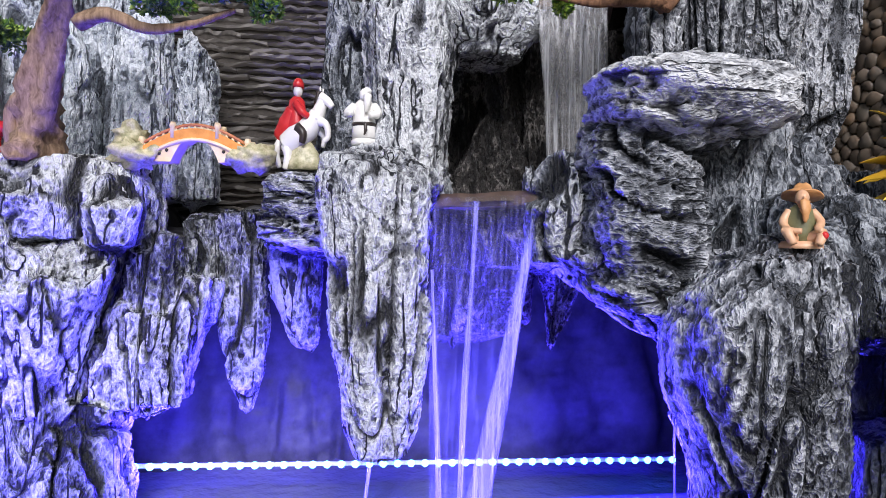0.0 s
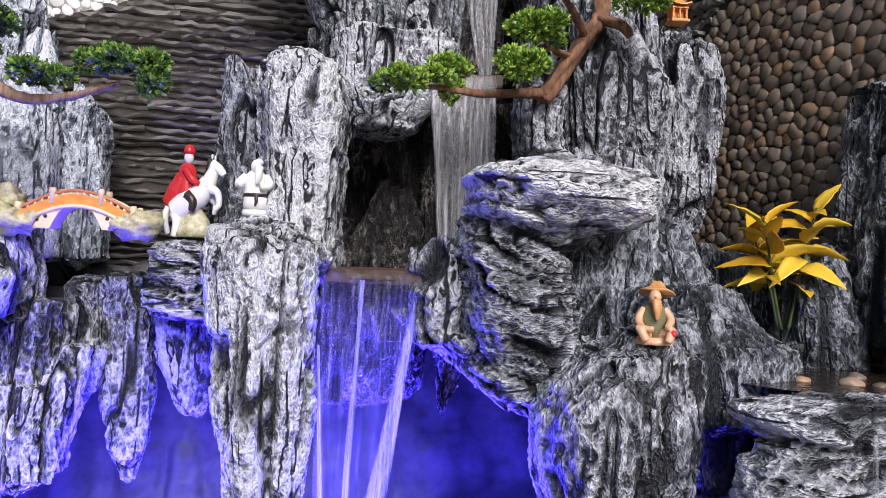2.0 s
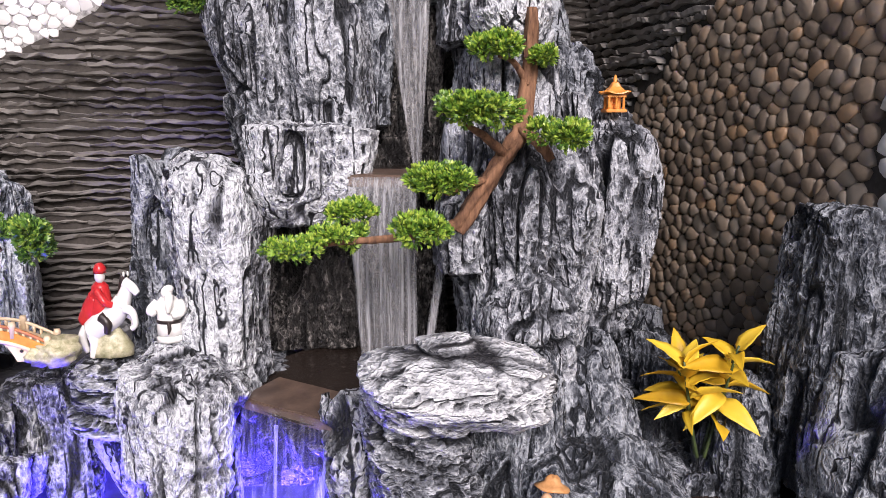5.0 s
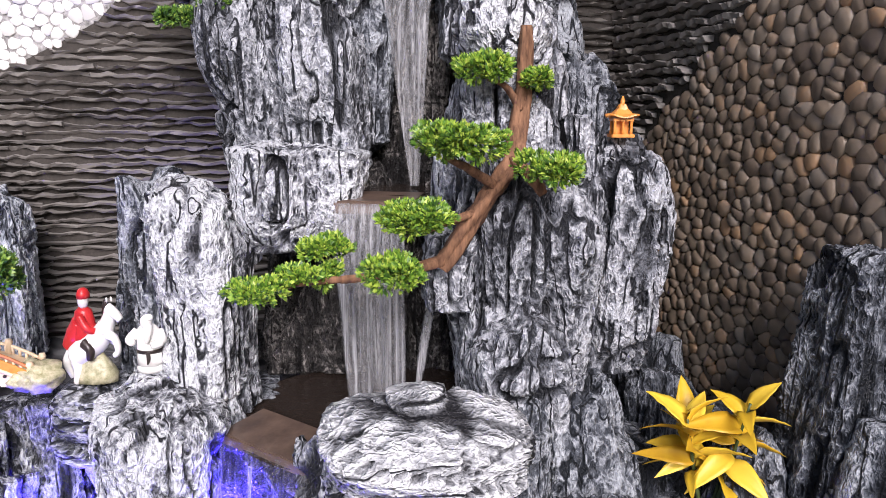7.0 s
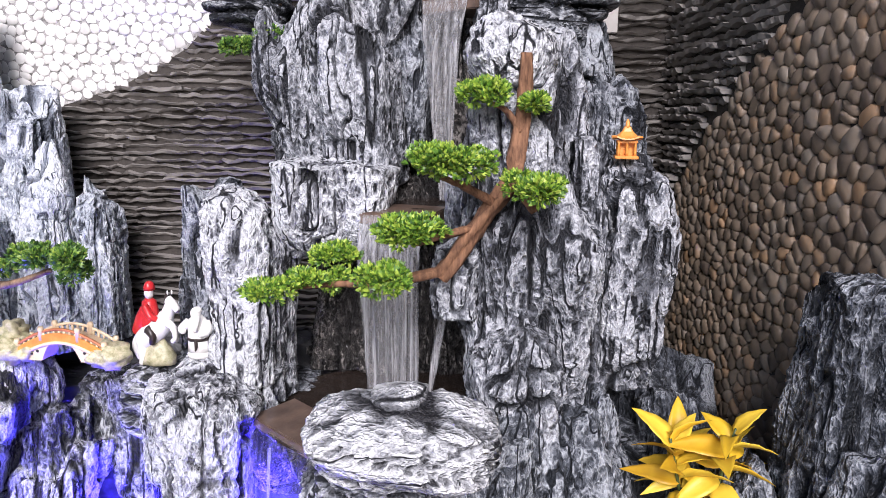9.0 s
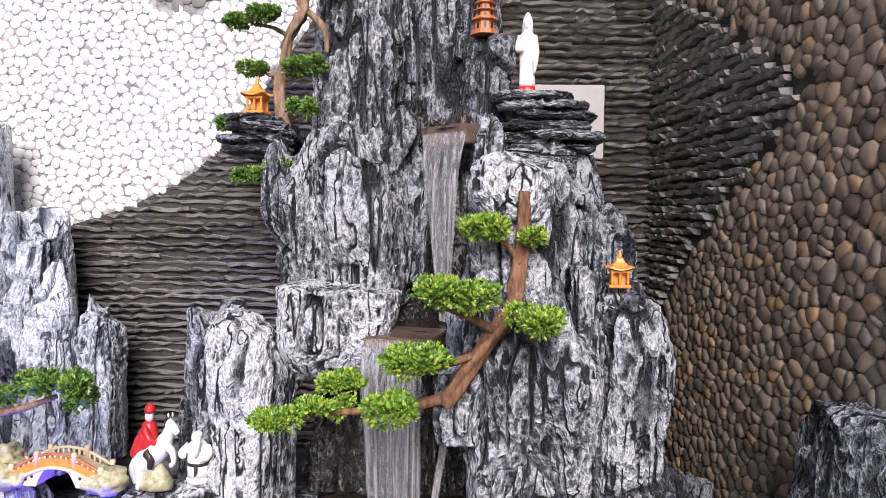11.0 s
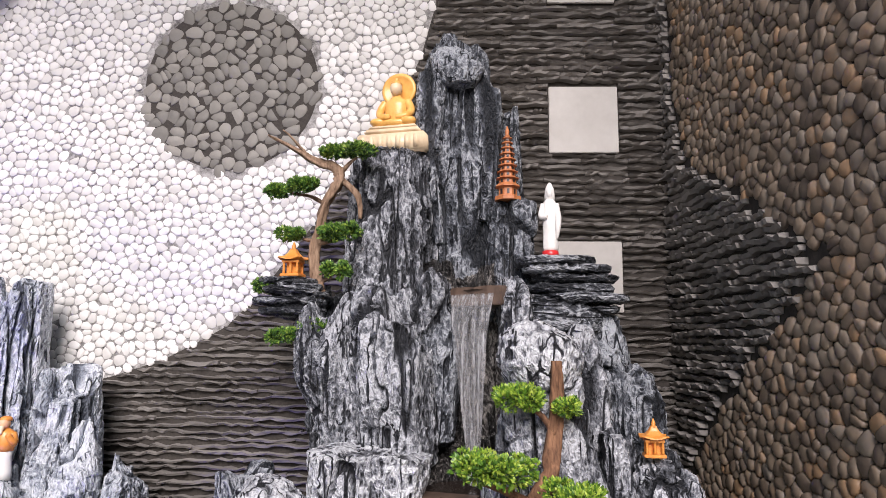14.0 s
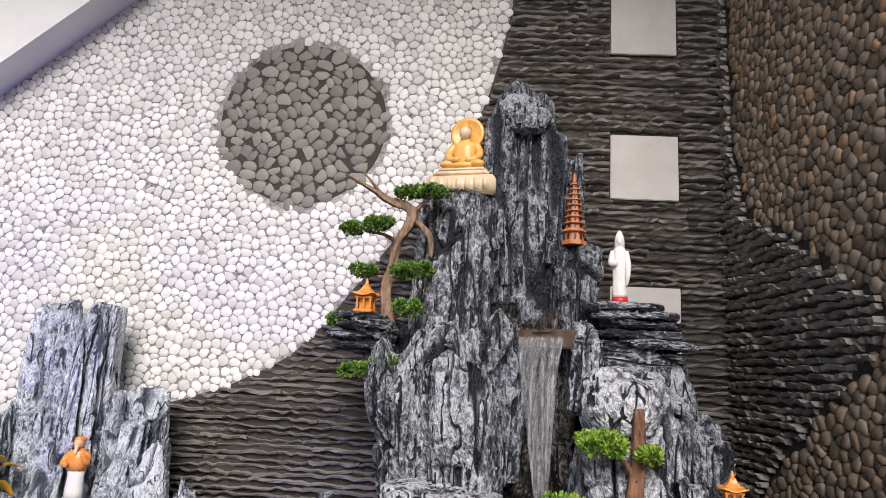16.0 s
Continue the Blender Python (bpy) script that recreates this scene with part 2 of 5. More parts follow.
def fall_material(name, stops):
    """Falling water: clear, with white streaks drawn out downwards."""
    m, nt, bsdf = material(name)
    out = nt.nodes["Material Output"]
    bsdf.inputs["Base Color"].default_value = (0.80, 0.80, 0.82, 1)
    bsdf.inputs["Roughness"].default_value = 0.25
    clear = nt.nodes.new("ShaderNodeBsdfTransparent")
    mix = nt.nodes.new("ShaderNodeMixShader")
    n = tex(nt, coords(nt, 95, 95, 1.8), 1.0, 4, 0.65)
    f = ramp(nt, n, stops)
    nt.links.new(f.outputs[0], mix.inputs[0])
    nt.links.new(clear.outputs[0], mix.inputs[1])
    through_light = add(nt, "ShaderNodeBsdfTranslucent", Color=(0.9, 0.92, 0.95, 1))
    body = add(nt, "ShaderNodeMixShader", Fac=0.4)
    nt.links.new(bsdf.outputs[0], body.inputs[1])
    nt.links.new(through_light.outputs[0], body.inputs[2])
    nt.links.new(body.outputs[0], mix.inputs[2])
    nt.links.new(mix.outputs[0], out.inputs["Surface"])
    bump(nt, bsdf, n, 0.5, 0.005)
    return m


FALL = fall_material("falling_water", [(0.38, (0.05,) * 3), (0.55, (0.26,) * 3), (0.70, (0.75,) * 3)])
THIN = fall_material("thin_water", [(0.46, (0.02,) * 3), (0.62, (0.09,) * 3), (0.76, (0.45,) * 3)])
STRAND = fall_material("white_water", [(0.38, (0.06,) * 3), (0.58, (0.4,) * 3), (0.75, (0.9,) * 3)])


def glow_material(name, colour, strength):
    m, nt, bsdf = material(name)
    bsdf.inputs["Emission Color"].default_value = (*colour, 1)
    bsdf.inputs["Emission Strength"].default_value = strength
    return m


LED = glow_material("led_glow", (0.12, 0.55, 1.0), 5.0)
LED_TAPE = glow_material("led_tape", (0.06, 0.04, 1.0), 0.7)


# ---- building helpers ----
def mesh_object(name, verts, faces, mats, soft=True, slots=None):
    me = bpy.data.meshes.new(name)
    me.from_pydata([tuple(v) for v in verts], [], faces)
    for m in mats if isinstance(mats, (list, tuple)) else [mats]:
        me.materials.append(m)
    if slots is not None:
        me.polygons.foreach_set("material_index", slots)
    me.polygons.foreach_set("use_smooth", [soft] * len(me.polygons))
    me.update()
    return new(name, me)


def under(ob, parent):
    ob.parent = parent
    return ob


def part(name, bm, mat, parent, label="", soft=False):
    me = bpy.data.meshes.new(name)
    bm.to_mesh(me)
    bm.free()
    me.materials.append(mat)
    me.polygons.foreach_set("use_smooth", [soft] * len(me.polygons))
    ob = new(name, me)
    if parent is not None:
        ob.parent = parent
    if label:
        ob["label"] = label
    return ob


def box_bm(x0, x1, y0, y1, z0, z1, bevel=0.0, bm=None):
    bm = bm or bmesh.new()
    r = bmesh.ops.create_cube(bm, size=1.0, matrix=Matrix.Translation(((x0 + x1) / 2, (y0 + y1) / 2, (z0 + z1) / 2)) @ Matrix.Diagonal((x1 - x0, y1 - y0, z1 - z0, 1)))
    if bevel:
        es = list({e for v in r["verts"] for e in v.link_edges})
        bmesh.ops.bevel(bm, geom=es, offset=bevel, segments=2, affect="EDGES", clamp_overlap=True)
    return bm


def lathe_bm(profile, sides=20, sx=1.0, sy=1.0, square=0.0, bm=None, at=(0, 0, 0)):
    """A turned shape from (radius, height) pairs; square > 0 squares the cross-section."""
    bm = bm or bmesh.new()
    rings = []
    for r, z in profile:
        ring = []
        for k in range(sides):
            a = 2 * math.pi * (k + 0.5) / sides
            c, s = math.cos(a), math.sin(a)
            q = 1.0 if not square else (abs(c) ** (2 + square) + abs(s) ** (2 + square)) ** (-1 / (2 + square))
            ring.append(bm.verts.new((at[0] + r * q * c * sx, at[1] + r * q * s * sy, at[2] + z)))
        rings.append(ring)
    for a, b in zip(rings, rings[1:]):
        for k in range(sides):
            bm.faces.new((a[k], a[(k + 1) % sides], b[(k + 1) % sides], b[k]))
    bm.faces.new(list(reversed(rings[0])))
    bm.faces.new(rings[-1])
    return bm


def tube_bm(points, radii, sides=10, seed=0, rough=0.0, bm=None):
    """A tube along points, with a knobbly surface."""
    bm = bm or bmesh.new()
    rnd = random.Random(seed)
    pts = [Vector(p) for p in points]
    fine, rr = [], []
    for i in range(len(pts) - 1):
        p0, p1, p2, p3 = pts[max(i - 1, 0)], pts[i], pts[i + 1], pts[min(i + 2, len(pts) - 1)]
        for k in range(5):
            t = k / 5
            fine.append(0.5 * ((2 * p1) + (p2 - p0) * t + (2 * p0 - 5 * p1 + 4 * p2 - p3) * t * t + (3 * p1 - p0 - 3 * p2 + p3) * t ** 3))
            rr.append(radii[i] + (radii[i + 1] - radii[i]) * t)
    fine.append(pts[-1])
    rr.append(radii[-1])
    rings = []
    for i, p in enumerate(fine):
        d = (fine[min(i + 1, len(fine) - 1)] - fine[max(i - 1, 0)]).normalized()
        s = d.cross(Vector((0.3, 1, 0.2))).normalized()
        u = s.cross(d)
        ring = []
        for k in range(sides):
            a = 2 * math.pi * k / sides
            r = rr[i] * (1 + rough * (rnd.random() - 0.5) + 0.5 * rough * math.sin(3 * a + i * 0.3))
            ring.append(bm.verts.new(p + s * (r * math.cos(a)) + u * (r * math.sin(a))))
        rings.append(ring)
    for a, b in zip(rings, rings[1:]):
        for k in range(sides):
            bm.faces.new((a[k], a[(k + 1) % sides], b[(k + 1) % sides], b[k]))
    bm.faces.new(list(reversed(rings[0])))
    bm.faces.new(rings[-1])
    return bm


def blob_bm(centre, size, bm=None, sub=2, turn=(0, 0, 0), rough=0.0, seed=0):
    bm = bm or bmesh.new()
    m = Matrix.Translation(centre) @ pose(0, 0, 0, *turn) @ Matrix.Diagonal((*size, 1))
    r = bmesh.ops.create_icosphere(bm, subdivisions=sub, radius=1.0, matrix=m)
    if rough:
        c = Vector(centre)
        for v in r["verts"]:
            v.co = c + (v.co - c) * (1 + rough * noise.noise(v.co * 45 + Vector((seed, 0, 0))))
    return bm


def joined(name, pieces, smooth_all=True):
    """One mesh out of (bmesh, material) pairs."""
    me = bpy.data.meshes.new(name)
    verts, faces, slots, mats = [], [], [], []
    for bm, mat in pieces:
        if mat not in mats:
            mats.append(mat)
        bm.verts.index_update()
        o = len(verts)
        verts += [tuple(v.co) for v in bm.verts]
        for f in bm.faces:
            faces.append([o + v.index for v in f.verts])
            slots.append(mats.index(mat))
        bm.free()
    me.from_pydata(verts, [], faces)
    for m in mats:
        me.materials.append(m)
    me.polygons.foreach_set("material_index", slots)
    me.polygons.foreach_set("use_smooth", [smooth_all] * len(me.polygons))
    me.update()
    return new(name, me)


# ---- the place: ground, walls, pond ----
WALL_Y, CORNER_X, SPLAY = 2.69, 1.79, 0.08


def side_x(y):
    return CORNER_X + SPLAY * (WALL_Y - y)


# Never in view; its dark colour keeps bounced light low.
tagged(part("ground", box_bm(-60, 60, -60, 60, -0.3, 0.0), DARK_GROUND, None), "unseen ground round the pond, darkened to cut bounced light", "ground", kind="structure")
tagged(part("wall_back", box_bm(-4.0, 2.2, WALL_Y + 0.012, WALL_Y + 0.25, 0, 5.2), GROUT_DARK, None), "back wall faced with slate strips and pebbles", "wall", kind="structure")
wall_back = bpy.data.objects["wall_back"]
side_bm = bmesh.new()
# Runs on unseen to y -0.4, cutting sky light from the right.
sa, sb = (side_x(WALL_Y + 0.012) + 0.012, WALL_Y + 0.012), (side_x(-0.4) + 0.012, -0.4)
low = [side_bm.verts.new((x, y, 0)) for x, y in (sa, sb, (sb[0] + 0.25, sb[1]), (sa[0] + 0.25, sa[1]))]
top = [side_bm.verts.new((v.co.x, v.co.y, 5.2)) for v in low]
for k in range(4):
    side_bm.faces.new((low[k], low[(k + 1) % 4], top[(k + 1) % 4], top[k]))
side_bm.faces.new(top)
bmesh.ops.recalc_face_normals(side_bm, faces=side_bm.faces)
wall_side = tagged(part("wall_side", side_bm, GROUT_DARK, None), "side wall faced with brown river pebbles and slate", "wall", kind="structure")

# Out of sight; added to cut the sky's light from above.
tagged(part("ceiling", box_bm(-4.0, 2.2, 0.9, WALL_Y + 0.012, 5.2, 5.34), PLASTER, None), "unseen plain ceiling added to cut light from above", "ceiling", kind="structure")

# sloping plastered soffit over the left of the back wall
soffit_bm = bmesh.new()
rows = []
for y in (WALL_Y - 0.16, WALL_Y + 0.012):
    rows.append([soffit_bm.verts.new(p) for p in ((-3.6, y, 1.83), (0.1, y, 5.03), (0.1, y, 5.2), (-3.6, y, 5.2))])
soffit_bm.faces.new(rows[0])
soffit_bm.faces.new(list(reversed(rows[1])))
for k in range(4):
    soffit_bm.faces.new((rows[1][k], rows[1][(k + 1) % 4], rows[0][(k + 1) % 4], rows[0][k]))
bmesh.ops.recalc_face_normals(soffit_bm, faces=soffit_bm.faces)
tagged(part("trim_soffit", soffit_bm, PLASTER, None), "sloping smooth painted plaster soffit above the pebbles", "soffit", kind="structure")

# pond rim and water
rim = tagged(new("pond_rim"), "low concrete rim of the pond", "pond rim", kind="structure")
part("rim_front", box_bm(-2.0, 1.2, 0.62, 0.80, 0, 0.47, 0.012), CONCRETE, rim)
part("rim_left", box_bm(-2.16, -2.0, 0.62, WALL_Y, 0, 0.47, 0.012), CONCRETE, rim)
part("rim_right", box_bm(1.2, 1.36, 0.62, 1.0, 0, 0.47, 0.012), CONCRETE, rim)
pond = bmesh.new()
bmesh.ops.create_grid(pond, x_segments=40, y_segments=30, size=0.5, matrix=Matrix.Translation((-0.1, 1.74, 0.42)) @ Matrix.Diagonal((3.8, 1.9, 1, 1)))
tagged(part("water", pond, POND, None, soft=True), "dark rippled pond water, blue light put into its colour", "water", kind="structure")


# ---- rocks ----
def rock(stations, seed, mat=None, label="", res=0.006, cw=0.05, amp=0.028, crack=0.022, layered=False, fine=1.0, square=1.2, cap=0.25, low=0.04, top=1.0, name="rock", parent=None):
    """A sculpted rock from stations (z, x, y, half width, half depth), lowest first: upright slabs split by cracks, or flat layers."""
    st = np.array(stations, dtype=float)
    zs = st[:, 0]
    h = zs[-1] - zs[0]
    rmean = st[:, 3:5].mean()
    nz = max(10, int(h / res))
    n = max(28, int(2 * math.pi * rmean / res))
    z = np.linspace(zs[0], zs[-1], nz)
    prof = [np.interp(z, zs, st[:, k]) for k in (1, 2, 3, 4)]
    ker = max(1, int(nz * 0.05))
    w = np.ones(2 * ker + 1) / (2 * ker + 1)
    prof = [np.convolve(np.pad(p, ker, mode="edge"), w, mode="valid") for p in prof]
    ncap = max(5, int(rmean * 0.8 / res))
    k = np.linspace(1, 0, ncap + 1)[1:]
    grow = np.concatenate([k[::-1], np.ones(nz), k])
    rise = cap * min(rmean, 0.2)
    zc = np.concatenate([z[0] - rise * (1 - k[::-1] ** 2), z, z[-1] + rise * (1 - k ** 2)])
    cx, cy, rx, ry = (np.concatenate([np.full(ncap, p[0]), p, np.full(ncap, p[-1])]) for p in prof)
    th = np.linspace(0, 2 * math.pi, n, endpoint=False)
    th = th - 0.5 * np.cos(th)
    T, Z = np.meshgrid(th, zc)
    G = np.broadcast_to(grow[:, None], T.shape)
    c, s = np.cos(T), np.sin(T)
    e = 2 + square
    q = (np.abs(c) ** e + np.abs(s) ** e) ** (-1 / e)
    ux, uy = c * q, s * q
    rr = G
    X0 = cx[:, None] + rx[:, None] * ux * rr
    Y0 = cy[:, None] + ry[:, None] * uy * rr
    f, g = (1.0, 0.10) if not layered else (0.22, 1.5)

    def grain(hz, vz, s, octaves=1):
        return fbm(X0 * hz, Y0 * hz, Z * vz, seed * 131 + s, octaves)

    bend = 0.006 * grain(9, 7, 1, 2)
    tiltz = 0.25 * X0 if layered else 0.0
    Xb, Yb, Zb = X0 + bend, Y0 + bend, Z + tiltz + (bend if layered else 0)

    def drawn(freq, s):
        return vnoise(Xb * freq * f, Yb * freq * f, Zb * freq * g, seed * 131 + s)

    edge = drawn(0.62 / cw, 5)
    edge2 = drawn(1.35 / cw, 6)
    slab = np.tanh(4 * drawn(0.3 / cw, 2)) + 0.55 * np.tanh(7 * edge) + 0.16 * np.tanh(6 * edge2)
    here = smooth(-0.35, 0.15, grain(7, 5, 4, 2))
    crev = 1 - (1 - smooth(0.025, 0.12, np.abs(edge))) * smooth(-0.45, 0.0, grain(6, 5, 24))
    crev2 = 1 - (1 - smooth(0.03, 0.16, np.abs(edge2))) * here
    cross = 1 - (1 - smooth(0.0, 0.05, np.abs(grain(6, 9, 7)))) * smooth(0.1, 0.4, grain(8, 8, 8))
    stri = drawn(4.2 / cw, 9)
    hx, hz = (34, 62) if layered else (60, 32)
    wx = X0 + 0.006 * grain(50, 40, 30)
    wy = Y0 + 0.006 * grain(50, 40, 31)
    wr = 1 - 2.6 * np.abs(vnoise(wx * hx, wy * hx, Z * hz, seed * 131 + 12))
    wr2 = 1 - 2.6 * np.abs(vnoise(wx * hx * 1.9, wy * hx * 1.9, Z * hz * 1.9, seed * 131 + 13))
    big = grain(4.5, 2.5, 14, 2)
    d = low * big * min(1, rmean / 0.12) + amp * (slab * 0.7 - 0.25)
    d = d - 1.6 * crack * (1 - crev) - crack * 0.9 * (1 - crev2) - 0.4 * crack * (1 - cross)
    d = d + fine * (0.002 * stri + 0.0036 * wr + 0.0024 * wr2)
    side = smooth(0.0, 0.85, G)
    lim = 0.55 * np.minimum(rx, ry)[:, None]
    d = np.clip(d, -lim, lim)
    upper = smooth(0.45, 1.0, (Z - zs[0]) / h) * (0.0 if layered else 1.0)
    jag = top * min(0.16 * h, 0.07) * upper * np.tanh(3 * vnoise(Xb * 13, Yb * 13, 0 * Z, seed * 131 + 21))
    X = X0 + d * c * side
    Y = Y0 + d * s * side
    Zs = Z + jag * smooth(0.0, 0.6, G) + (1 - side) * 0.5 * d + 0.004 * fine * wr
    # Paint on the ridges, with the hollows between toned darker as if shaded.
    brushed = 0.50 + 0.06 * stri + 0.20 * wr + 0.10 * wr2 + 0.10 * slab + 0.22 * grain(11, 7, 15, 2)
    # Colours the cracks dark where shade would lie.
    crack_shade = 1 - (0.02 + 0.98 * crev) * (0.12 + 0.88 * crev2) * (0.4 + 0.6 * cross)
    nr = len(zc)
    verts = np.stack([X, Y, Zs], axis=-1).reshape(-1, 3)
    idx = np.arange(nr * n).reshape(nr, n)
    a, b = idx[:-1], idx[1:]
    quad = np.stack([a, np.roll(a, -1, 1), np.roll(b, -1, 1), b], axis=-1).reshape(-1, 4)
    me = bpy.data.meshes.new(name)
    me.vertices.add(len(verts))
    me.vertices.foreach_set("co", verts.ravel())
    me.loops.add(len(quad) * 4)
    me.loops.foreach_set("vertex_index", quad.ravel().astype(np.int32))
    me.polygons.add(len(quad))
    me.polygons.foreach_set("loop_start", np.arange(len(quad), dtype=np.int32) * 4)
    me.polygons.foreach_set("use_smooth", np.ones(len(quad), dtype=bool))
    me.update(calc_edges=True)
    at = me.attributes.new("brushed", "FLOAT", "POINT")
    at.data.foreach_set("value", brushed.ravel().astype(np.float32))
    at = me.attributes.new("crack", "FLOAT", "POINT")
    at.data.foreach_set("value", crack_shade.ravel().astype(np.float32))
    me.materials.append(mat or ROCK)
    ob = new(name, me)
    if parent is not None:
        ob.parent = parent
    else:
        tagged(ob, label or "grey cement rock dry-brushed white with upright cracks", "rock", "rockery rocks")
    return ob


TALL = "tall fluted grey rock column dry-brushed white"
LAYER = "layered grey rock with level cracks dry-brushed white"
# For rock backing the dark hollows; their shade is in its colour.
SHADE = "dark backing rock with shade put into its colour"
# upper peak
rock([(2.45, 0.90, 2.52, 0.20, 0.13), (3.0, 0.88, 2.54, 0.19, 0.12), (3.4, 0.89, 2.55, 0.17, 0.11), (3.53, 0.88, 2.56, 0.13, 0.09), (3.60, 0.86, 2.57, 0.06, 0.06)], 1, ROCK_DARK, "tall dark grey peak rock with upright cracks", cw=0.085, amp=0.015, low=0.02)
rock([(2.75, 0.77, 2.46, 0.06, 0.07), (3.2, 0.77, 2.48, 0.058, 0.07), (3.47, 0.79, 2.50, 0.055, 0.06), (3.53, 0.82, 2.51, 0.04, 0.04)], 80, ROCK_DARK, "smooth dark rib of the peak rock", cw=0.09, amp=0.010, low=0.02, top=0.2)
rock([(2.85, 1.02, 2.48, 0.046, 0.06), (3.25, 1.02, 2.48, 0.046, 0.06), (3.40, 1.01, 2.49, 0.045, 0.06), (3.46, 0.985, 2.50, 0.03, 0.04)], 81, ROCK_DARK, "smooth dark rib of the peak rock", cw=0.09, amp=0.010, low=0.02, top=0.2)
rock([(3.40, 0.90, 2.47, 0.06, 0.06), (3.46, 0.905, 2.47, 0.095, 0.07), (3.52, 0.885, 2.49, 0.085, 0.06), (3.55, 0.865, 2.50, 0.05, 0.04)], 82, ROCK_DARK, "rounded overhanging cap of the peak rock", cw=0.12, amp=0.012, low=0.03, top=0.2)
rock([(2.55, 1.10, 2.55, 0.08, 0.10), (3.1, 1.11, 2.57, 0.055, 0.09), (3.27, 1.12, 2.58, 0.035, 0.06)], 2, ROCK_DARK, "dark grey shoulder slab of the peak")
rock([(2.15, 0.67, 2.42, 0.20, 0.17), (2.45, 0.66, 2.41, 0.185, 0.19), (2.6, 0.655, 2.42, 0.165, 0.19), (2.95, 0.65, 2.44, 0.155, 0.19), (3.08, 0.65, 2.46, 0.148, 0.17)], 3, ROCK, TALL, top=0.2)
rock([(2.45, 1.08, 2.36, 0.11, 0.12), (2.75, 1.08, 2.38, 0.095, 0.10), (2.88, 1.08, 2.39, 0.075, 0.08)], 4, ROCK_DARK, "dark fluted rock under the terracotta pagoda", top=0.2)
statue_rock = rock([(2.36, 1.25, 2.20, 0.12, 0.12), (2.46, 1.25, 2.19, 0.13, 0.13), (2.52, 1.25, 2.19, 0.13, 0.12)], 5, DARK_LAYER, "dark rock of stacked slate plates under the white statue", layered=True, amp=0.015, cap=0.1)
for k, (z, x, y, w) in enumerate(((2.475, 1.275, 2.19, 0.155), (2.51, 1.285, 2.18, 0.165), (2.545, 1.27, 2.19, 0.150), (2.58, 1.275, 2.19, 0.160), (2.61, 1.255, 2.18, 0.140), (2.635, 1.23, 2.17, 0.105))):
    rock([(z, x, y, w * 0.96, 0.125), (z + 0.012, x, y, w, 0.13), (z + 0.022, x, y, w * 0.97, 0.12)], 90 + k, DARK_LAYER, layered=True, cap=0.04, amp=0.016, crack=0.004, low=0.05, res=0.008, name="slate_plate", parent=statue_rock)
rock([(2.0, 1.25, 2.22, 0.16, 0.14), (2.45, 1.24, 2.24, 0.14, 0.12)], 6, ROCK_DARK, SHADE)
rock([(2.0, 1.28, 2.0, 0.075, 0.08), (2.25, 1.275, 2.0, 0.065, 0.07), (2.38, 1.27, 2.0, 0.05, 0.06), (2.41, 1.27, 2.0, 0.03, 0.04)], 83, ROCK, "fluted grey rock horn behind the boulder", top=0.2)
rock([(2.36, 0.70, 2.28, 0.09, 0.10), (2.55, 0.80, 2.25, 0.07, 0.08), (2.60, 0.82, 2.24, 0.04, 0.05)], 7, ROCK, "small pale rock beside the top spout")
rock([(2.30, 1.06, 2.12, 0.05, 0.07), (2.48, 1.07, 2.14, 0.055, 0.08), (2.55, 1.07, 2.16, 0.03, 0.04)], 8, ROCK, "small pale rock beside the top spout")
rock([(1.85, 0.97, 2.46, 0.24, 0.12), (2.6, 0.95, 2.44, 0.22, 0.13)], 9, ROCK_WET_SHADE, SHADE)
# upper left mass with an overhang
rock([(1.94, 0.57, 2.24, 0.05, 0.14), (2.06, 0.535, 2.24, 0.07, 0.16), (2.18, 0.48, 2.23, 0.09, 0.18), (2.30, 0.445, 2.22, 0.105, 0.18), (2.40, 0.45, 2.24, 0.10, 0.17), (2.48, 0.50, 2.28, 0.07, 0.13)], 210, ROCK, TALL, amp=0.02)
rock([(1.98, 0.69, 2.18, 0.14, 0.17), (2.2, 0.69, 2.15, 0.135, 0.17), (2.36, 0.68, 2.16, 0.12, 0.16), (2.48, 0.66, 2.22, 0.09, 0.12)], 11, ROCK, TALL)
rock([(2.05, 0.84, 2.28, 0.06, 0.14), (2.35, 0.83, 2.28, 0.06, 0.12), (2.44, 0.82, 2.3, 0.04, 0.08)], 12, ROCK_DARK, SHADE)
rock([(1.77, 0.60, 2.08, 0.10, 0.12), (1.88, 0.63, 2.03, 0.15, 0.15), (2.04, 0.64, 2.02, 0.165, 0.15)], 113, ROCK_PALE, "blocky pale grey rock shelf dry-brushed white", square=2.5, cap=0.10, top=0.2, amp=0.018)
rock([(1.88, 0.48, 2.24, 0.05, 0.12), (2.1, 0.45, 2.26, 0.08, 0.14)], 14, ROCK, TALL)
ledge = rock([(2.46, 0.33, 2.31, 0.08, 0.12), (2.52, 0.33, 2.30, 0.09, 0.13), (2.57, 0.32, 2.28, 0.09, 0.13)], 15, DARK_LAYER, "dark slate ledge under the small pavilion", layered=True, amp=0.012, cap=0.05)
for k, (z, x, w) in enumerate(((2.47, 0.315, 0.10), (2.505, 0.30, 0.115), (2.54, 0.315, 0.105), (2.572, 0.31, 0.10))):
    rock([(z, x, 2.28, w * 0.95, 0.135), (z + 0.010, x, 2.28, w, 0.14), (z + 0.019, x, 2.28, w * 0.95, 0.135)], 100 + k, DARK_LAYER, layered=True, cap=0.04, amp=0.014, crack=0.004, low=0.04, res=0.008, name="slate_plate", parent=ledge)
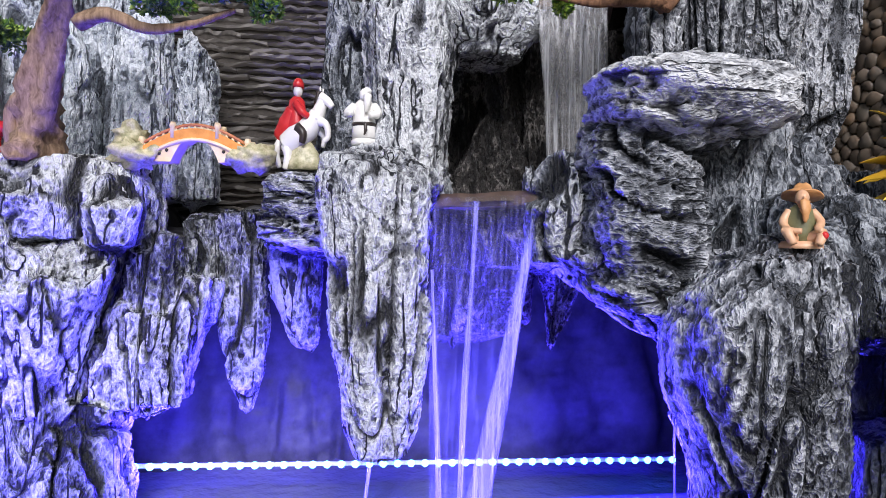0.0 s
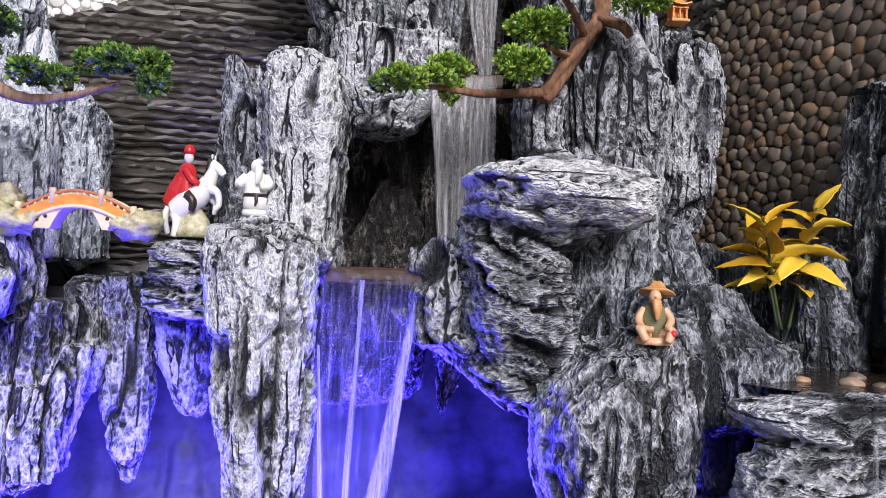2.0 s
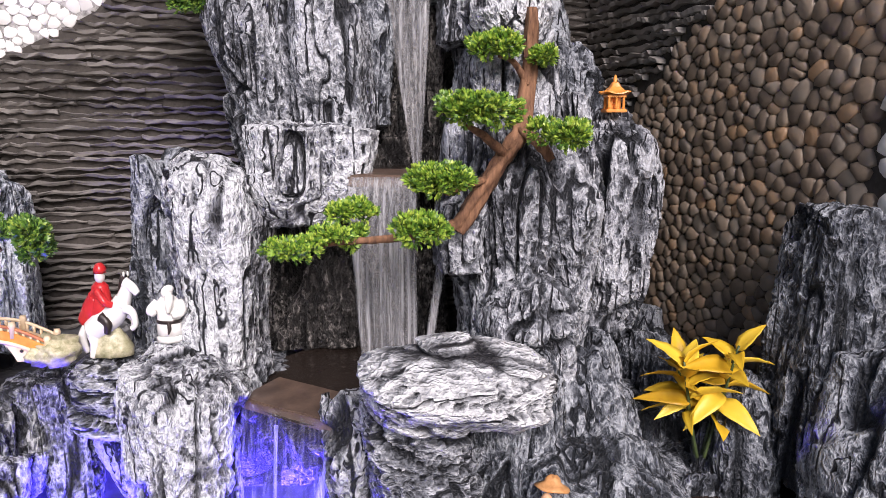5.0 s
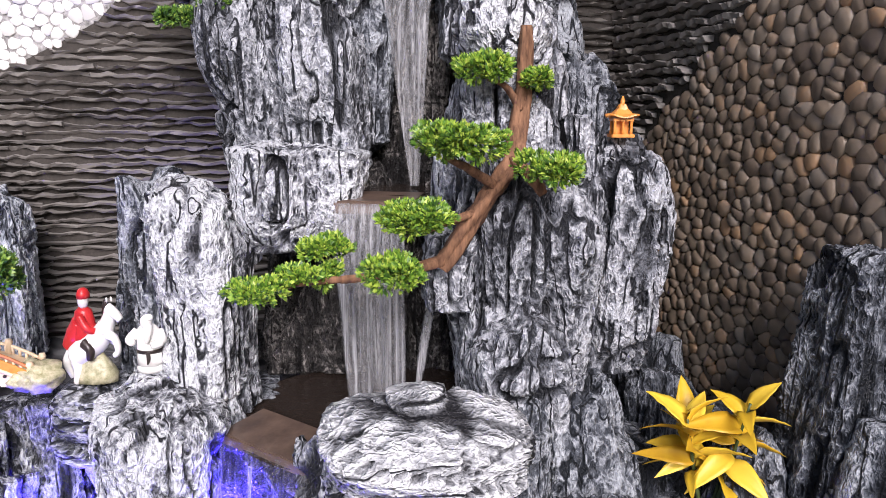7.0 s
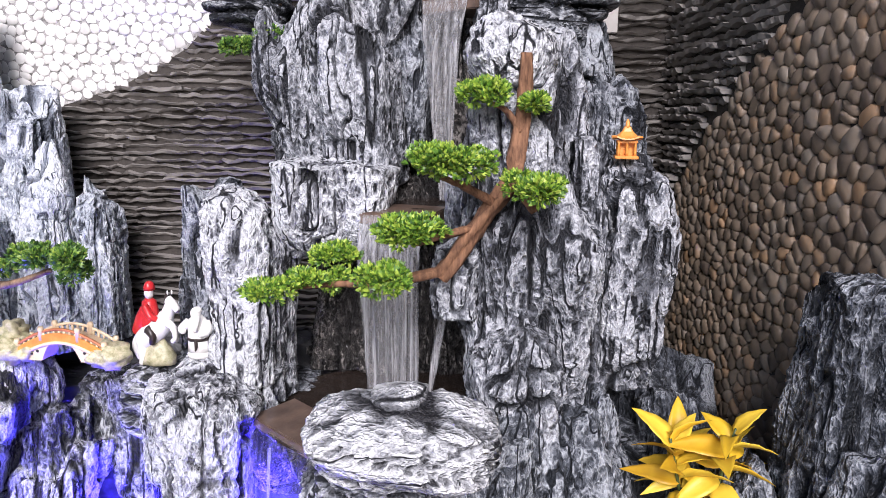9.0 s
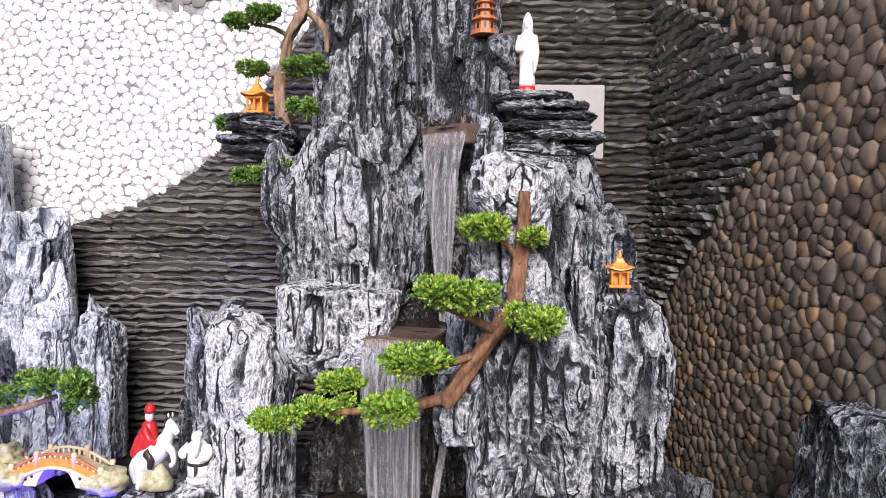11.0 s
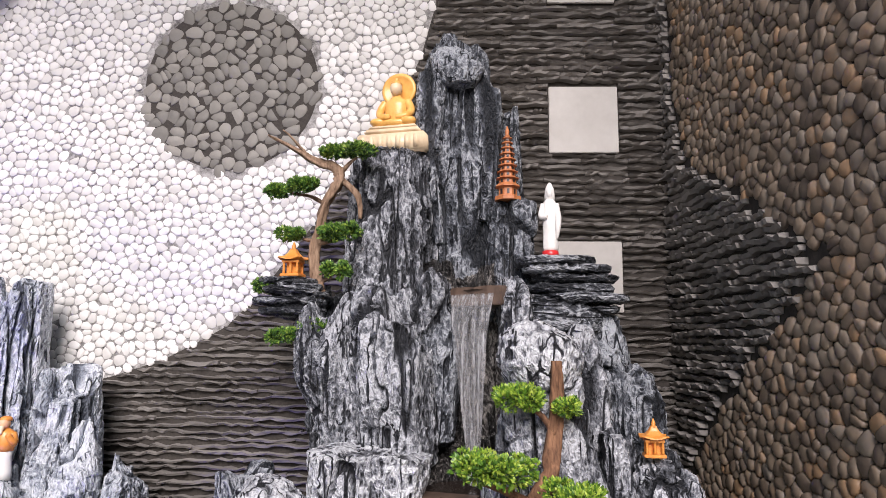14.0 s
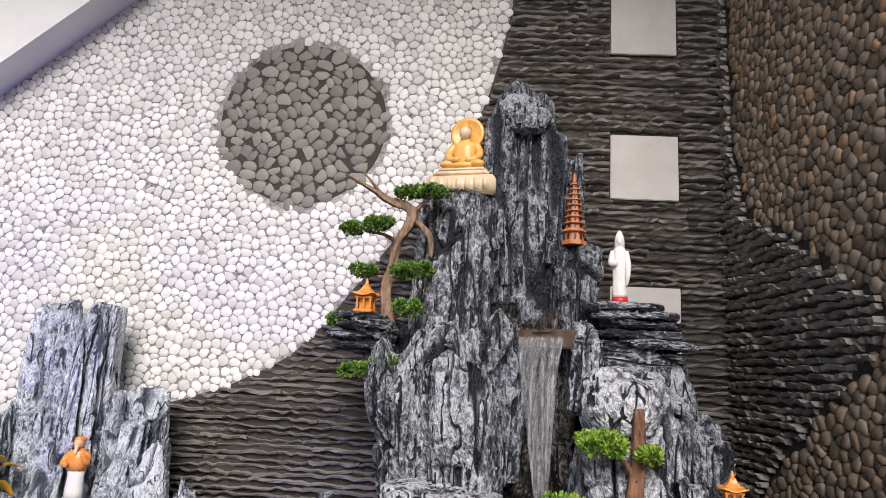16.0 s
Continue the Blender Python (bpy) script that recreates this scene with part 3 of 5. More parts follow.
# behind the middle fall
rock([(1.30, 0.90, 2.28, 0.22, 0.12), (1.95, 0.88, 2.30, 0.20, 0.12)], 16, ROCK_WET_SHADE, SHADE)
rock([(1.33, 0.64, 2.24, 0.16, 0.10), (1.48, 0.66, 2.24, 0.13, 0.10), (1.60, 0.68, 2.26, 0.06, 0.06)], 117, ROCK_WET_SHADE, "wet brown-grey rock at the back of the basin", crack=0.01, cw=0.09)
rock([(1.30, 0.64, 2.46, 0.20, 0.09), (1.70, 0.64, 2.47, 0.18, 0.08), (1.86, 0.66, 2.48, 0.12, 0.06)], 70, ROCK_WET_SHADE, SHADE)
# right main columns
rock([(1.75, 1.13, 1.82, 0.14, 0.14), (2.1, 1.12, 1.82, 0.14, 0.14), (2.26, 1.13, 1.82, 0.12, 0.13)], 18, ROCK, TALL, top=0.35)
rock([(2.26, 1.12, 1.76, 0.07, 0.08), (2.32, 1.115, 1.755, 0.098, 0.10), (2.38, 1.11, 1.755, 0.088, 0.09), (2.405, 1.10, 1.76, 0.055, 0.06)], 19, ROCK_PALE, "rounded pale boulder on top of the column", cw=0.12, crack=0.016, amp=0.018, square=0.3, top=0.2)
rock([(1.35, 1.22, 1.80, 0.17, 0.16), (1.6, 1.20, 1.76, 0.19, 0.17), (1.9, 1.17, 1.75, 0.19, 0.17), (2.02, 1.15, 1.75, 0.15, 0.14)], 20, ROCK, "broad fluted grey rock column with deep cracks")
rock([(1.5, 1.33, 1.82, 0.10, 0.12), (1.9, 1.34, 1.79, 0.08, 0.12), (2.06, 1.33, 1.79, 0.065, 0.10)], 21, ROCK, TALL)
rock([(1.48, 1.42, 1.80, 0.09, 0.11), (1.6, 1.44, 1.77, 0.085, 0.12), (1.9, 1.45, 1.77, 0.088, 0.12), (2.04, 1.435, 1.77, 0.08, 0.11), (2.07, 1.42, 1.77, 0.06, 0.07)], 22, ROCK, TALL, top=0.2)
rock([(1.36, 1.16, 1.66, 0.10, 0.12), (1.55, 1.15, 1.62, 0.13, 0.13), (1.70, 1.15, 1.63, 0.09, 0.10)], 23, ROCK, "rounded grey rock bulge with upright cracks")
rock([(2.0, 1.36, 2.14, 0.13, 0.12), (2.25, 1.37, 2.13, 0.11, 0.11), (2.40, 1.34, 2.13, 0.06, 0.07)], 24, ROCK_DARK, TALL)
rock([(2.0, 1.46, 2.10, 0.09, 0.10), (2.22, 1.46, 2.10, 0.08, 0.09), (2.29, 1.46, 2.10, 0.05, 0.06)], 25, ROCK_DARK, TALL)
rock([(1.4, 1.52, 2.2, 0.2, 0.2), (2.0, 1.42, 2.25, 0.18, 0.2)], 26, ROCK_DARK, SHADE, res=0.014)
rock([(1.68, 0.98, 1.72, 0.05, 0.07), (1.75, 0.97, 1.72, 0.055, 0.08), (1.88, 1.0, 1.74, 0.06, 0.08)], 27, ROCK, "small grey rock lip beside the middle fall")
# left of the basin
rock([(1.40, 0.36, 1.98, 0.115, 0.12), (1.6, 0.38, 1.98, 0.11, 0.12), (1.8, 0.38, 1.97, 0.125, 0.12), (1.90, 0.34, 1.97, 0.10, 0.10), (1.94, 0.31, 1.97, 0.06, 0.06)], 28, ROCK_PALE, "tall pale grey standing rock beside the basin", top=0.2)
# The dark hollow here is a solid slab, its shade in the colour.
rock([(1.40, 0.20, 2.12, 0.09, 0.10), (1.75, 0.21, 2.13, 0.085, 0.09), (1.90, 0.21, 2.14, 0.06, 0.07)], 29, ROCK_DARK, "dark slab standing in for the shaded hollow behind the standing rock")
rock([(0.68, 0.28, 1.78, 0.05, 0.06), (0.74, 0.285, 1.78, 0.085, 0.09), (0.95, 0.27, 1.78, 0.12, 0.13), (1.2, 0.265, 1.80, 0.12, 0.15), (1.38, 0.28, 1.84, 0.13, 0.16), (1.445, 0.255, 1.87, 0.09, 0.12)], 130, ROCK_PALE, "long hanging grey rock pillar with a rounded foot", top=0.2)
rock([(1.33, 0.40, 1.94, 0.08, 0.10), (1.42, 0.40, 1.97, 0.07, 0.08)], 31, ROCK, "pale rock ledge beside the basin", top=0.2)
rock([(1.20, 0.05, 2.04, 0.10, 0.14), (1.30, 0.06, 2.02, 0.11, 0.15), (1.40, 0.06, 2.02, 0.10, 0.14)], 32, ROCK_LAYER, LAYER, layered=True, cap=0.12, top=0.2)
rock([(0.90, 0.08, 2.16, 0.05, 0.06), (1.05, 0.06, 2.16, 0.09, 0.09), (1.22, 0.05, 2.15, 0.11, 0.12)], 33, ROCK, "hanging grey rock under the ledge")
rock([(0.70, -0.11, 2.16, 0.012, 0.014), (0.80, -0.12, 2.17, 0.06, 0.06), (0.95, -0.12, 2.18, 0.08, 0.08), (1.30, -0.13, 2.2, 0.09, 0.10)], 34, ROCK, "hanging grey stalactite rock with a pointed tip", top=0.15)
rock([(1.05, -0.22, 2.22, 0.05, 0.07), (1.28, -0.22, 2.22, 0.07, 0.10)], 35, ROCK, "hanging grey stalactite rock", top=0.15)
# left mass
rock([(1.22, -0.60, 2.12, 0.24, 0.22), (1.32, -0.60, 2.10, 0.26, 0.24), (1.425, -0.61, 2.12, 0.25, 0.22)], 36, ROCK_PALE, "broad pale rock shelf carrying the bridge", cw=0.12, amp=0.035, low=0.07, square=0.6, crack=0.014, cap=0.12, top=0.2)
rock([(0.76, -0.66, 1.98, 0.13, 0.12), (0.95, -0.63, 1.96, 0.16, 0.15), (1.12, -0.60, 1.96, 0.18, 0.17), (1.22, -0.60, 2.0, 0.15, 0.15)], 137, ROCK_PALE, "bulging pale grey rock above the pond")
rock([(0.76, -0.37, 2.02, 0.14, 0.10), (0.9, -0.37, 2.03, 0.16, 0.12), (1.0, -0.33, 2.06, 0.15, 0.12), (1.06, -0.28, 2.10, 0.10, 0.10)], 38, ROCK_PALE, "blocky pale rock hanging over the pond", square=2.0)
rock([(1.0, -0.36, 2.08, 0.11, 0.12), (1.2, -0.36, 2.1, 0.10, 0.12)], 39, ROCK, "grey rock recess with rough paint")
rock([(0.30, -0.60, 1.95, 0.20, 0.18), (0.55, -0.57, 1.95, 0.17, 0.16), (0.72, -0.62, 1.98, 0.13, 0.14)], 40, ROCK, "rough grey rock standing in the pond")
rock([(0.3, -1.05, 2.0, 0.28, 0.3), (0.8, -1.05, 2.0, 0.25, 0.28), (1.35, -1.05, 2.08, 0.26, 0.28)], 41, ROCK_BLUE_LIT, "broad pale rock at the end of the rockery", res=0.009)
rock([(1.22, -0.66, 1.92, 0.08, 0.09), (1.32, -0.65, 1.90, 0.10, 0.10), (1.38, -0.64, 1.92, 0.06, 0.07)], 71, ROCK_PALE, "rounded pale boulder on the shelf's edge", cw=0.12, amp=0.015, crack=0.01)
rock([(1.20, -0.42, 1.94, 0.07, 0.08), (1.30, -0.41, 1.92, 0.09, 0.09), (1.36, -0.42, 1.94, 0.05, 0.06)], 72, ROCK_PALE, "rounded pale boulder on the shelf's edge", cw=0.12, amp=0.015, crack=0.01)
# left columns, the bluish light on them put into their colour
rock([(1.35, -0.48, 2.36, 0.10, 0.14), (1.7, -0.48, 2.38, 0.085, 0.13), (1.98, -0.47, 2.40, 0.065, 0.10), (2.04, -0.46, 2.41, 0.045, 0.07)], 42, ROCK_BLUE_LIT, TALL)
rock([(1.35, -0.33, 2.38, 0.085, 0.12), (1.62, -0.33, 2.40, 0.08, 0.10), (1.86, -0.35, 2.42, 0.065, 0.09), (1.95, -0.37, 2.43, 0.04, 0.06)], 43, ROCK_BLUE_LIT, TALL)
rock([(1.35, -0.60, 2.42, 0.13, 0.14), (2.0, -0.60, 2.46, 0.105, 0.12), (2.20, -0.60, 2.48, 0.095, 0.10)], 44, ROCK_BLUE_LIT, TALL)
rock([(1.3, -0.90, 2.45, 0.20, 0.16), (2.0, -0.90, 2.48, 0.18, 0.14), (2.45, -0.90, 2.50, 0.16, 0.12), (2.53, -0.89, 2.51, 0.15, 0.11)], 45, ROCK_BLUE_LIT, TALL)
rock([(1.3, -1.15, 2.35, 0.16, 0.2), (1.9, -1.13, 2.42, 0.13, 0.16), (2.22, -1.08, 2.46, 0.09, 0.12)], 46, ROCK_BLUE_LIT, TALL)
rock([(1.4, -0.72, 2.30, 0.10, 0.10), (1.80, -0.72, 2.30, 0.085, 0.085), (1.87, -0.715, 2.31, 0.06, 0.06)], 65, ROCK_BLUE_LIT, "pale rock step under the orange figurine", top=0.2)
rock([(1.35, -1.02, 2.2, 0.14, 0.14), (1.86, -1.02, 2.24, 0.10, 0.10)], 66, ROCK_BLUE_LIT, "pale rock under the yellow plant", top=0.2)
# flat boulder, arch and the fisherman's rock
rock([(1.45, 0.87, 1.36, 0.16, 0.14), (1.50, 0.875, 1.35, 0.195, 0.155), (1.55, 0.885, 1.34, 0.19, 0.15), (1.575, 0.885, 1.34, 0.15, 0.11)], 147, PALE_LAYER, "flat-topped layered boulder painted pale grey", layered=True, cap=0.12, amp=0.025)
rock([(1.08, 0.86, 1.44, 0.14, 0.14), (1.25, 0.82, 1.42, 0.16, 0.16), (1.40, 0.80, 1.40, 0.14, 0.14), (1.47, 0.84, 1.38, 0.17, 0.14)], 48, ROCK_LAYER, LAYER, layered=True)
rock([(1.18, 0.66, 1.58, 0.05, 0.08), (1.30, 0.68, 1.55, 0.07, 0.10), (1.39, 0.70, 1.54, 0.06, 0.08)], 49, ROCK, "small rounded grey rock at the basin lip")
rock([(1.03, 0.92, 1.50, 0.05, 0.10), (1.12, 0.86, 1.52, 0.12, 0.12), (1.2, 0.80, 1.54, 0.14, 0.14)], 50, ROCK, "hanging grey rock arch over the pond")
rock([(0.35, 1.08, 1.30, 0.11, 0.14), (0.75, 1.04, 1.27, 0.125, 0.14), (0.95, 0.99, 1.25, 0.16, 0.16), (1.10, 1.00, 1.25, 0.18, 0.17), (1.20, 1.06, 1.24, 0.14, 0.13)], 51, ROCK, "broad grey rock carrying the seated figurine", top=0.2)
rock([(1.06, 1.0, 1.5, 0.14, 0.16), (1.25, 1.05, 1.5, 0.14, 0.16), (1.42, 1.08, 1.52, 0.12, 0.14)], 52, ROCK_DARK, "dark grey rock below the columns", cw=0.10)
rock([(1.05, 1.25, 1.30, 0.19, 0.12), (1.20, 1.25, 1.33, 0.21, 0.13), (1.28, 1.22, 1.36, 0.17, 0.11)], 53, ROCK_DARK, "rounded dark rock at the edge of the side pool", cw=0.14, amp=0.02, crack=0.012)
rock([(1.2, 1.28, 1.6, 0.18, 0.16), (1.38, 1.28, 1.64, 0.16, 0.14), (1.46, 1.26, 1.66, 0.12, 0.10)], 54, ROCK_DARK, "dark sloping rock at the foot of the columns", cw=0.12)
# right rocks and the side pool
rock([(1.2, 1.80, 1.36, 0.14, 0.14), (1.45, 1.80, 1.36, 0.12, 0.12), (1.70, 1.83, 1.36, 0.115, 0.11), (1.845, 1.84, 1.36, 0.105, 0.10)], 55, ROCK_DARK, "tall dark grey standing rock against the pebble wall", square=3.0, cap=0.08, top=0.25)
# Darkened below its own pale tone to match the dim pool corner.
rock([(1.05, 1.86, 1.10, 0.12, 0.14), (1.3, 1.84, 1.12, 0.13, 0.14), (1.48, 1.88, 1.16, 0.10, 0.12)], 56, ROCK_DARK, "grey sloping rock beside the side pool", cw=0.12)
rock([(1.0, 1.66, 1.40, 0.10, 0.10), (1.28, 1.64, 1.42, 0.10, 0.10), (1.38, 1.64, 1.44, 0.06, 0.06)], 57, ROCK_DARK, "dark rock at the foot of the yellow plant", cw=0.1)
rock([(0.85, 1.45, 1.02, 0.32, 0.07), (1.0, 1.46, 1.01, 0.33, 0.085), (1.13, 1.46, 1.0, 0.34, 0.09)], 58, ROCK_LAYER, "layered dark rim of the side pool with dripping water", layered=True, cap=0.1, low=0.04)
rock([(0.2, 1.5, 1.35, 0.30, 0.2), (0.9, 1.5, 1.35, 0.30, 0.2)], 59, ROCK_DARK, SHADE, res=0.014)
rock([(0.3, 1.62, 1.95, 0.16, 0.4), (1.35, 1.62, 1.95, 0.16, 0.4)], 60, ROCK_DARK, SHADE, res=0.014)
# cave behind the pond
# Three plugs and a shelf, added to stop the strip's light leaking out.
rock([(1.02, 1.54, 1.55, 0.17, 0.15), (1.17, 1.54, 1.55, 0.17, 0.15)], 73, ROCK_DARK, "dark rock plug behind the side pool, added to stop strip light", cap=0.1, cw=0.12, res=0.01)
rock([(1.18, 1.33, 1.92, 0.22, 0.36), (1.30, 1.33, 1.92, 0.22, 0.36)], 68, ROCK_DARK, "dark rock plug below the columns, added to stop strip light", cap=0.1, cw=0.12, res=0.01, square=3, top=0.0)
rock([(1.18, 0.26, 2.14, 0.30, 0.14), (1.32, 0.26, 2.14, 0.30, 0.14)], 69, ROCK_DARK, "dark rock plug behind the pillar, added to stop strip light", cap=0.1, cw=0.12, res=0.01, square=3, top=0.0)
rock([(1.17, 0.12, 2.46, 1.65, 0.22), (1.23, 0.12, 2.46, 1.65, 0.22)], 67, CAVE, "dark rock shelf closing the cave above, added to stop strip light", res=0.016, cw=0.16, square=8, cap=0.1)
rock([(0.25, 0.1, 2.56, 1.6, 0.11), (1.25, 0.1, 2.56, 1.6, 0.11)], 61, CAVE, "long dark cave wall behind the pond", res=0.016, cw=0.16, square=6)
rock([(0.95, 0.55, 2.14, 0.20, 0.10), (1.15, 0.55, 2.06, 0.24, 0.14), (1.26, 0.58, 2.05, 0.24, 0.16)], 62, ROCK_WET_SHADE, "wet rock wall behind the lowest fall", top=0.0)
rock([(1.16, 0.85, 1.95, 0.32, 0.3), (1.25, 0.85, 1.95, 0.34, 0.32)], 63, ROCK_WET_SHADE, "dark rock floor under the upper basin", cap=0.1, cw=0.14, res=0.012, top=0.0)
rock([(0.92, 0.80, 1.98, 0.02, 0.03), (1.0, 0.82, 2.0, 0.05, 0.05), (1.2, 0.84, 2.0, 0.10, 0.10)], 64, ROCK_WET_SHADE, "small hanging rock inside the cave")


# ---- spouts, basins and falling water ----
def board(a, b, z, thick, depth, label, seed):
    """A stone slab whose front edge runs from a to b."""
    a, b = Vector((*a, z)), Vector((*b, z))
    e = (b - a).normalized()
    n = Vector((-e.y, e.x, 0))
    rnd_ = random.Random(seed)
    bm = bmesh.new()
    rows_ = []
    for k in range(9):
        p = a.lerp(b, k / 8)
        j = Vector((0, 0, 0.004 * (rnd_.random() - 0.5)))
        o = n * (0.006 * (rnd_.random() - 0.5))
        rows_.append([bm.verts.new(p + o + j), bm.verts.new(p + o * 0.5 + n * 0.004 - Vector((0, 0, thick))), bm.verts.new(p + n * depth - Vector((0, 0, thick))), bm.verts.new(p + n * depth + Vector((0, 0, 0.006)))])
    for r, s in zip(rows_, rows_[1:]):
        for i in range(4):
            bm.faces.new((r[i], s[i], s[(i + 1) % 4], r[(i + 1) % 4]))
    bm.faces.new(rows_[0])
    bm.faces.new(list(reversed(rows_[-1])))
    bmesh.ops.recalc_face_normals(bm, faces=bm.faces)
    bmesh.ops.bevel(bm, geom=[ed for ed in bm.edges if ed.is_manifold and ed.calc_face_angle(0) > 1.0], offset=0.004, segments=2, affect="EDGES")
    return tagged(part("spout_slab", bm, LIP, None), label, "stone slab", "spout slabs")


board((0.865, 2.245), (1.035, 2.095), 2.565, 0.065, 0.16, "brown stone slab of the top spout", 1)
board((0.695, 1.885), (0.915, 1.815), 1.918, 0.035, 0.17, "wet brown stone slab of the middle spout", 2)
board((0.41, 1.785), (0.66, 1.555), 1.345, 0.035, 0.15, "wide brown stone slab at the basin lip", 3)


def pool(cx, cy, z, rx, ry, label):
    bm = bmesh.new()
    bmesh.ops.create_circle(bm, cap_ends=True, segments=40, radius=1.0, matrix=Matrix.Translation((cx, cy, z)) @ Matrix.Diagonal((rx, ry, 1, 1)))
    ob = part("basin_water", bm, BASIN_WATER, None, soft=True)
    return tagged(ob, label, "water", kind="structure")


pool(0.80, 1.90, 1.322, 0.38, 0.34, "dark brown water standing in the basin")
pool(0.93, 2.06, 1.922, 0.14, 0.14, "shallow water behind the middle spout")
pool(1.03, 2.26, 2.555, 0.13, 0.13, "shallow water behind the top spout")
pool(1.55, 1.26, 1.135, 0.31, 0.24, "black still water in the side pool")


def fall(top_a, top_b, low_a, low_b, seed, label, thick=0.005, throw=0.05, nu=26, nv=44, mat=None, name="falling_water"):
    """A rippled curtain of falling water, thrown a little forward at its top."""
    ta, tb, la, lb = (Vector(p) for p in (top_a, top_b, low_a, low_b))
    across = (tb - ta)
    front = Vector((across.y, -across.x, 0)).normalized() if across.length > 1e-6 else Vector((0, -1, 0))
    verts, faces = [], []
    for j in range(nv + 1):
        t = j / nv
        for i in range(2 * nu):
            u = i / nu if i <= nu else (2 * nu - i) / nu
            p = ta.lerp(tb, u).lerp(la.lerp(lb, u), t)
            p = p + front * (throw * (math.sin(min(1, t * 3) * math.pi / 2)) * 0.5)
            rip = noise.noise(Vector((u * 9 + seed, t * 1.5, seed))) * 0.010 * min(1, 4 * t)
            edge = 4 * u * (1 - u)
            off = rip + (thick if i <= nu else -thick) * (0.25 + 0.75 * edge) * (0.7 + 0.3 * noise.noise(Vector((u * 20, t * 2, seed))))
            p = p + front * off
            p.x += 0.006 * noise.noise(Vector((u * 5, t * 3, seed + 4)))
            verts.append(p)
    m = 2 * nu
    for j in range(nv):
        for i in range(m):
            a, b = j * m + i, j * m + (i + 1) % m
            faces.append((a, b, b + m, a + m))
    faces.append(tuple(range(m)))
    faces.append(tuple(reversed(range(nv * m, nv * m + m))))
    return tagged(mesh_object(name, verts, faces, mat or FALL), label, "falling water", "falls")


fall((0.87, 2.235, 2.54), (1.015, 2.11, 2.54), (0.955, 2.11, 1.93), (0.975, 2.09, 1.93), 1, "clear water curtain under the top spout")
fall((0.715, 1.873, 1.912), (0.895, 1.815, 1.912), (0.75, 1.855, 1.325), (0.90, 1.81, 1.325), 2, "streaked water curtain falling into the basin")
fall((0.955, 1.82, 1.72), (0.985, 1.81, 1.72), (0.905, 1.80, 1.325), (0.915, 1.795, 1.325), 3, "thin jet of water beside the middle fall", mat=STRAND, throw=0.02, nu=5)
fall((0.415, 1.775, 1.335), (0.65, 1.56, 1.335), (0.425, 1.70, 0.42), (0.505, 1.62, 0.42), 4, "wide clear water curtain falling into the pond", nu=36, mat=THIN)
fall((0.405, 1.725, 1.15), (0.412, 1.72, 1.15), (0.43, 1.69, 0.42), (0.445, 1.68, 0.42), 5, "white water strand at the curtain's edge", mat=STRAND, throw=0.0, nu=5)
fall((0.625, 1.54, 1.32), (0.638, 1.53, 1.32), (0.44, 1.60, 0.42), (0.505, 1.57, 0.42), 6, "white water strand at the curtain's edge", mat=STRAND, throw=0.0, nu=6)
fall((0.50, 1.645, 1.32), (0.512, 1.635, 1.32), (0.462, 1.63, 0.42), (0.475, 1.62, 0.42), 7, "thin white water strand within the curtain", mat=STRAND, throw=0.02, nu=5)
fall((0.915, 1.44, 1.02), (0.919, 1.44, 1.02), (0.925, 1.44, 0.42), (0.931, 1.44, 0.42), 8, "single dripping thread of water below the arch", mat=STRAND, throw=0.0, nu=4, thick=0.002)
fall((0.255, 1.70, 0.70), (0.262, 1.70, 0.70), (0.225, 1.68, 0.42), (0.235, 1.68, 0.42), 9, "dripping thread of water below the pillar", mat=STRAND, throw=0.0, nu=4, thick=0.003)

for k, (x, low_z) in enumerate(((1.28, 0.62), (1.36, 0.72), (1.45, 0.6), (1.53, 0.75), (1.62, 0.65), (1.68, 0.7))):
    fall((x, 0.915, 1.10), (x + 0.012, 0.915, 1.10), (x - 0.002, 0.90, low_z), (x + 0.006, 0.90, low_z), 20 + k, "dripping thread of water below the side pool", throw=0.0, nu=4, thick=0.002, mat=STRAND)

# splash where the lowest curtain meets the pond
splash_bm = bmesh.new()
srnd = random.Random(12)
for k in range(150):
    a, r = srnd.random() * 6.283, 0.085 * math.sqrt(srnd.random())
    hgt = 0.06 * srnd.random() ** 2 * (1 - r / 0.09)
    sz = 0.002 + 0.005 * srnd.random() ** 2
    bmesh.ops.create_icosphere(splash_bm, subdivisions=1, radius=sz, matrix=Matrix.Translation((0.465 + 1.3 * r * math.cos(a), 1.63 + 0.6 * r * math.sin(a), 0.422 + hgt)))
tagged(part("splash", splash_bm, STRAND, None, soft=True), "white splash drops under the lowest fall", "splash", kind="stuff")

# stones lying in the side pool
for k, (x, y, sz) in enumerate(((1.50, 1.17, 0.028), (1.42, 1.22, 0.020), (1.58, 1.24, 0.022), (1.54, 1.14, 0.016))):
    stone = part("pool_stone", blob_bm((0, 0, 0), (sz, sz * 0.8, sz * 0.55), sub=3, rough=0.3, seed=k), BROWN_PEBBLE, None, soft=True)
    tagged(stone, "small brown stone lying in the side pool", "stone", "pool stones").location = (x, y, 1.135)

# small black nozzle in the ledge
nozzle = lathe_bm([(0.007, 0), (0.008, 0.012), (0.005, 0.013), (0.004, 0.006)], 12)
nozzle.transform(Matrix.Translation((0.085, 1.905, 1.26)) @ pose(0, 0, 0, 90, 0, 0))
tagged(part("nozzle", nozzle, BLACKISH, None, soft=True), "small black water nozzle set in the ledge", "nozzle")

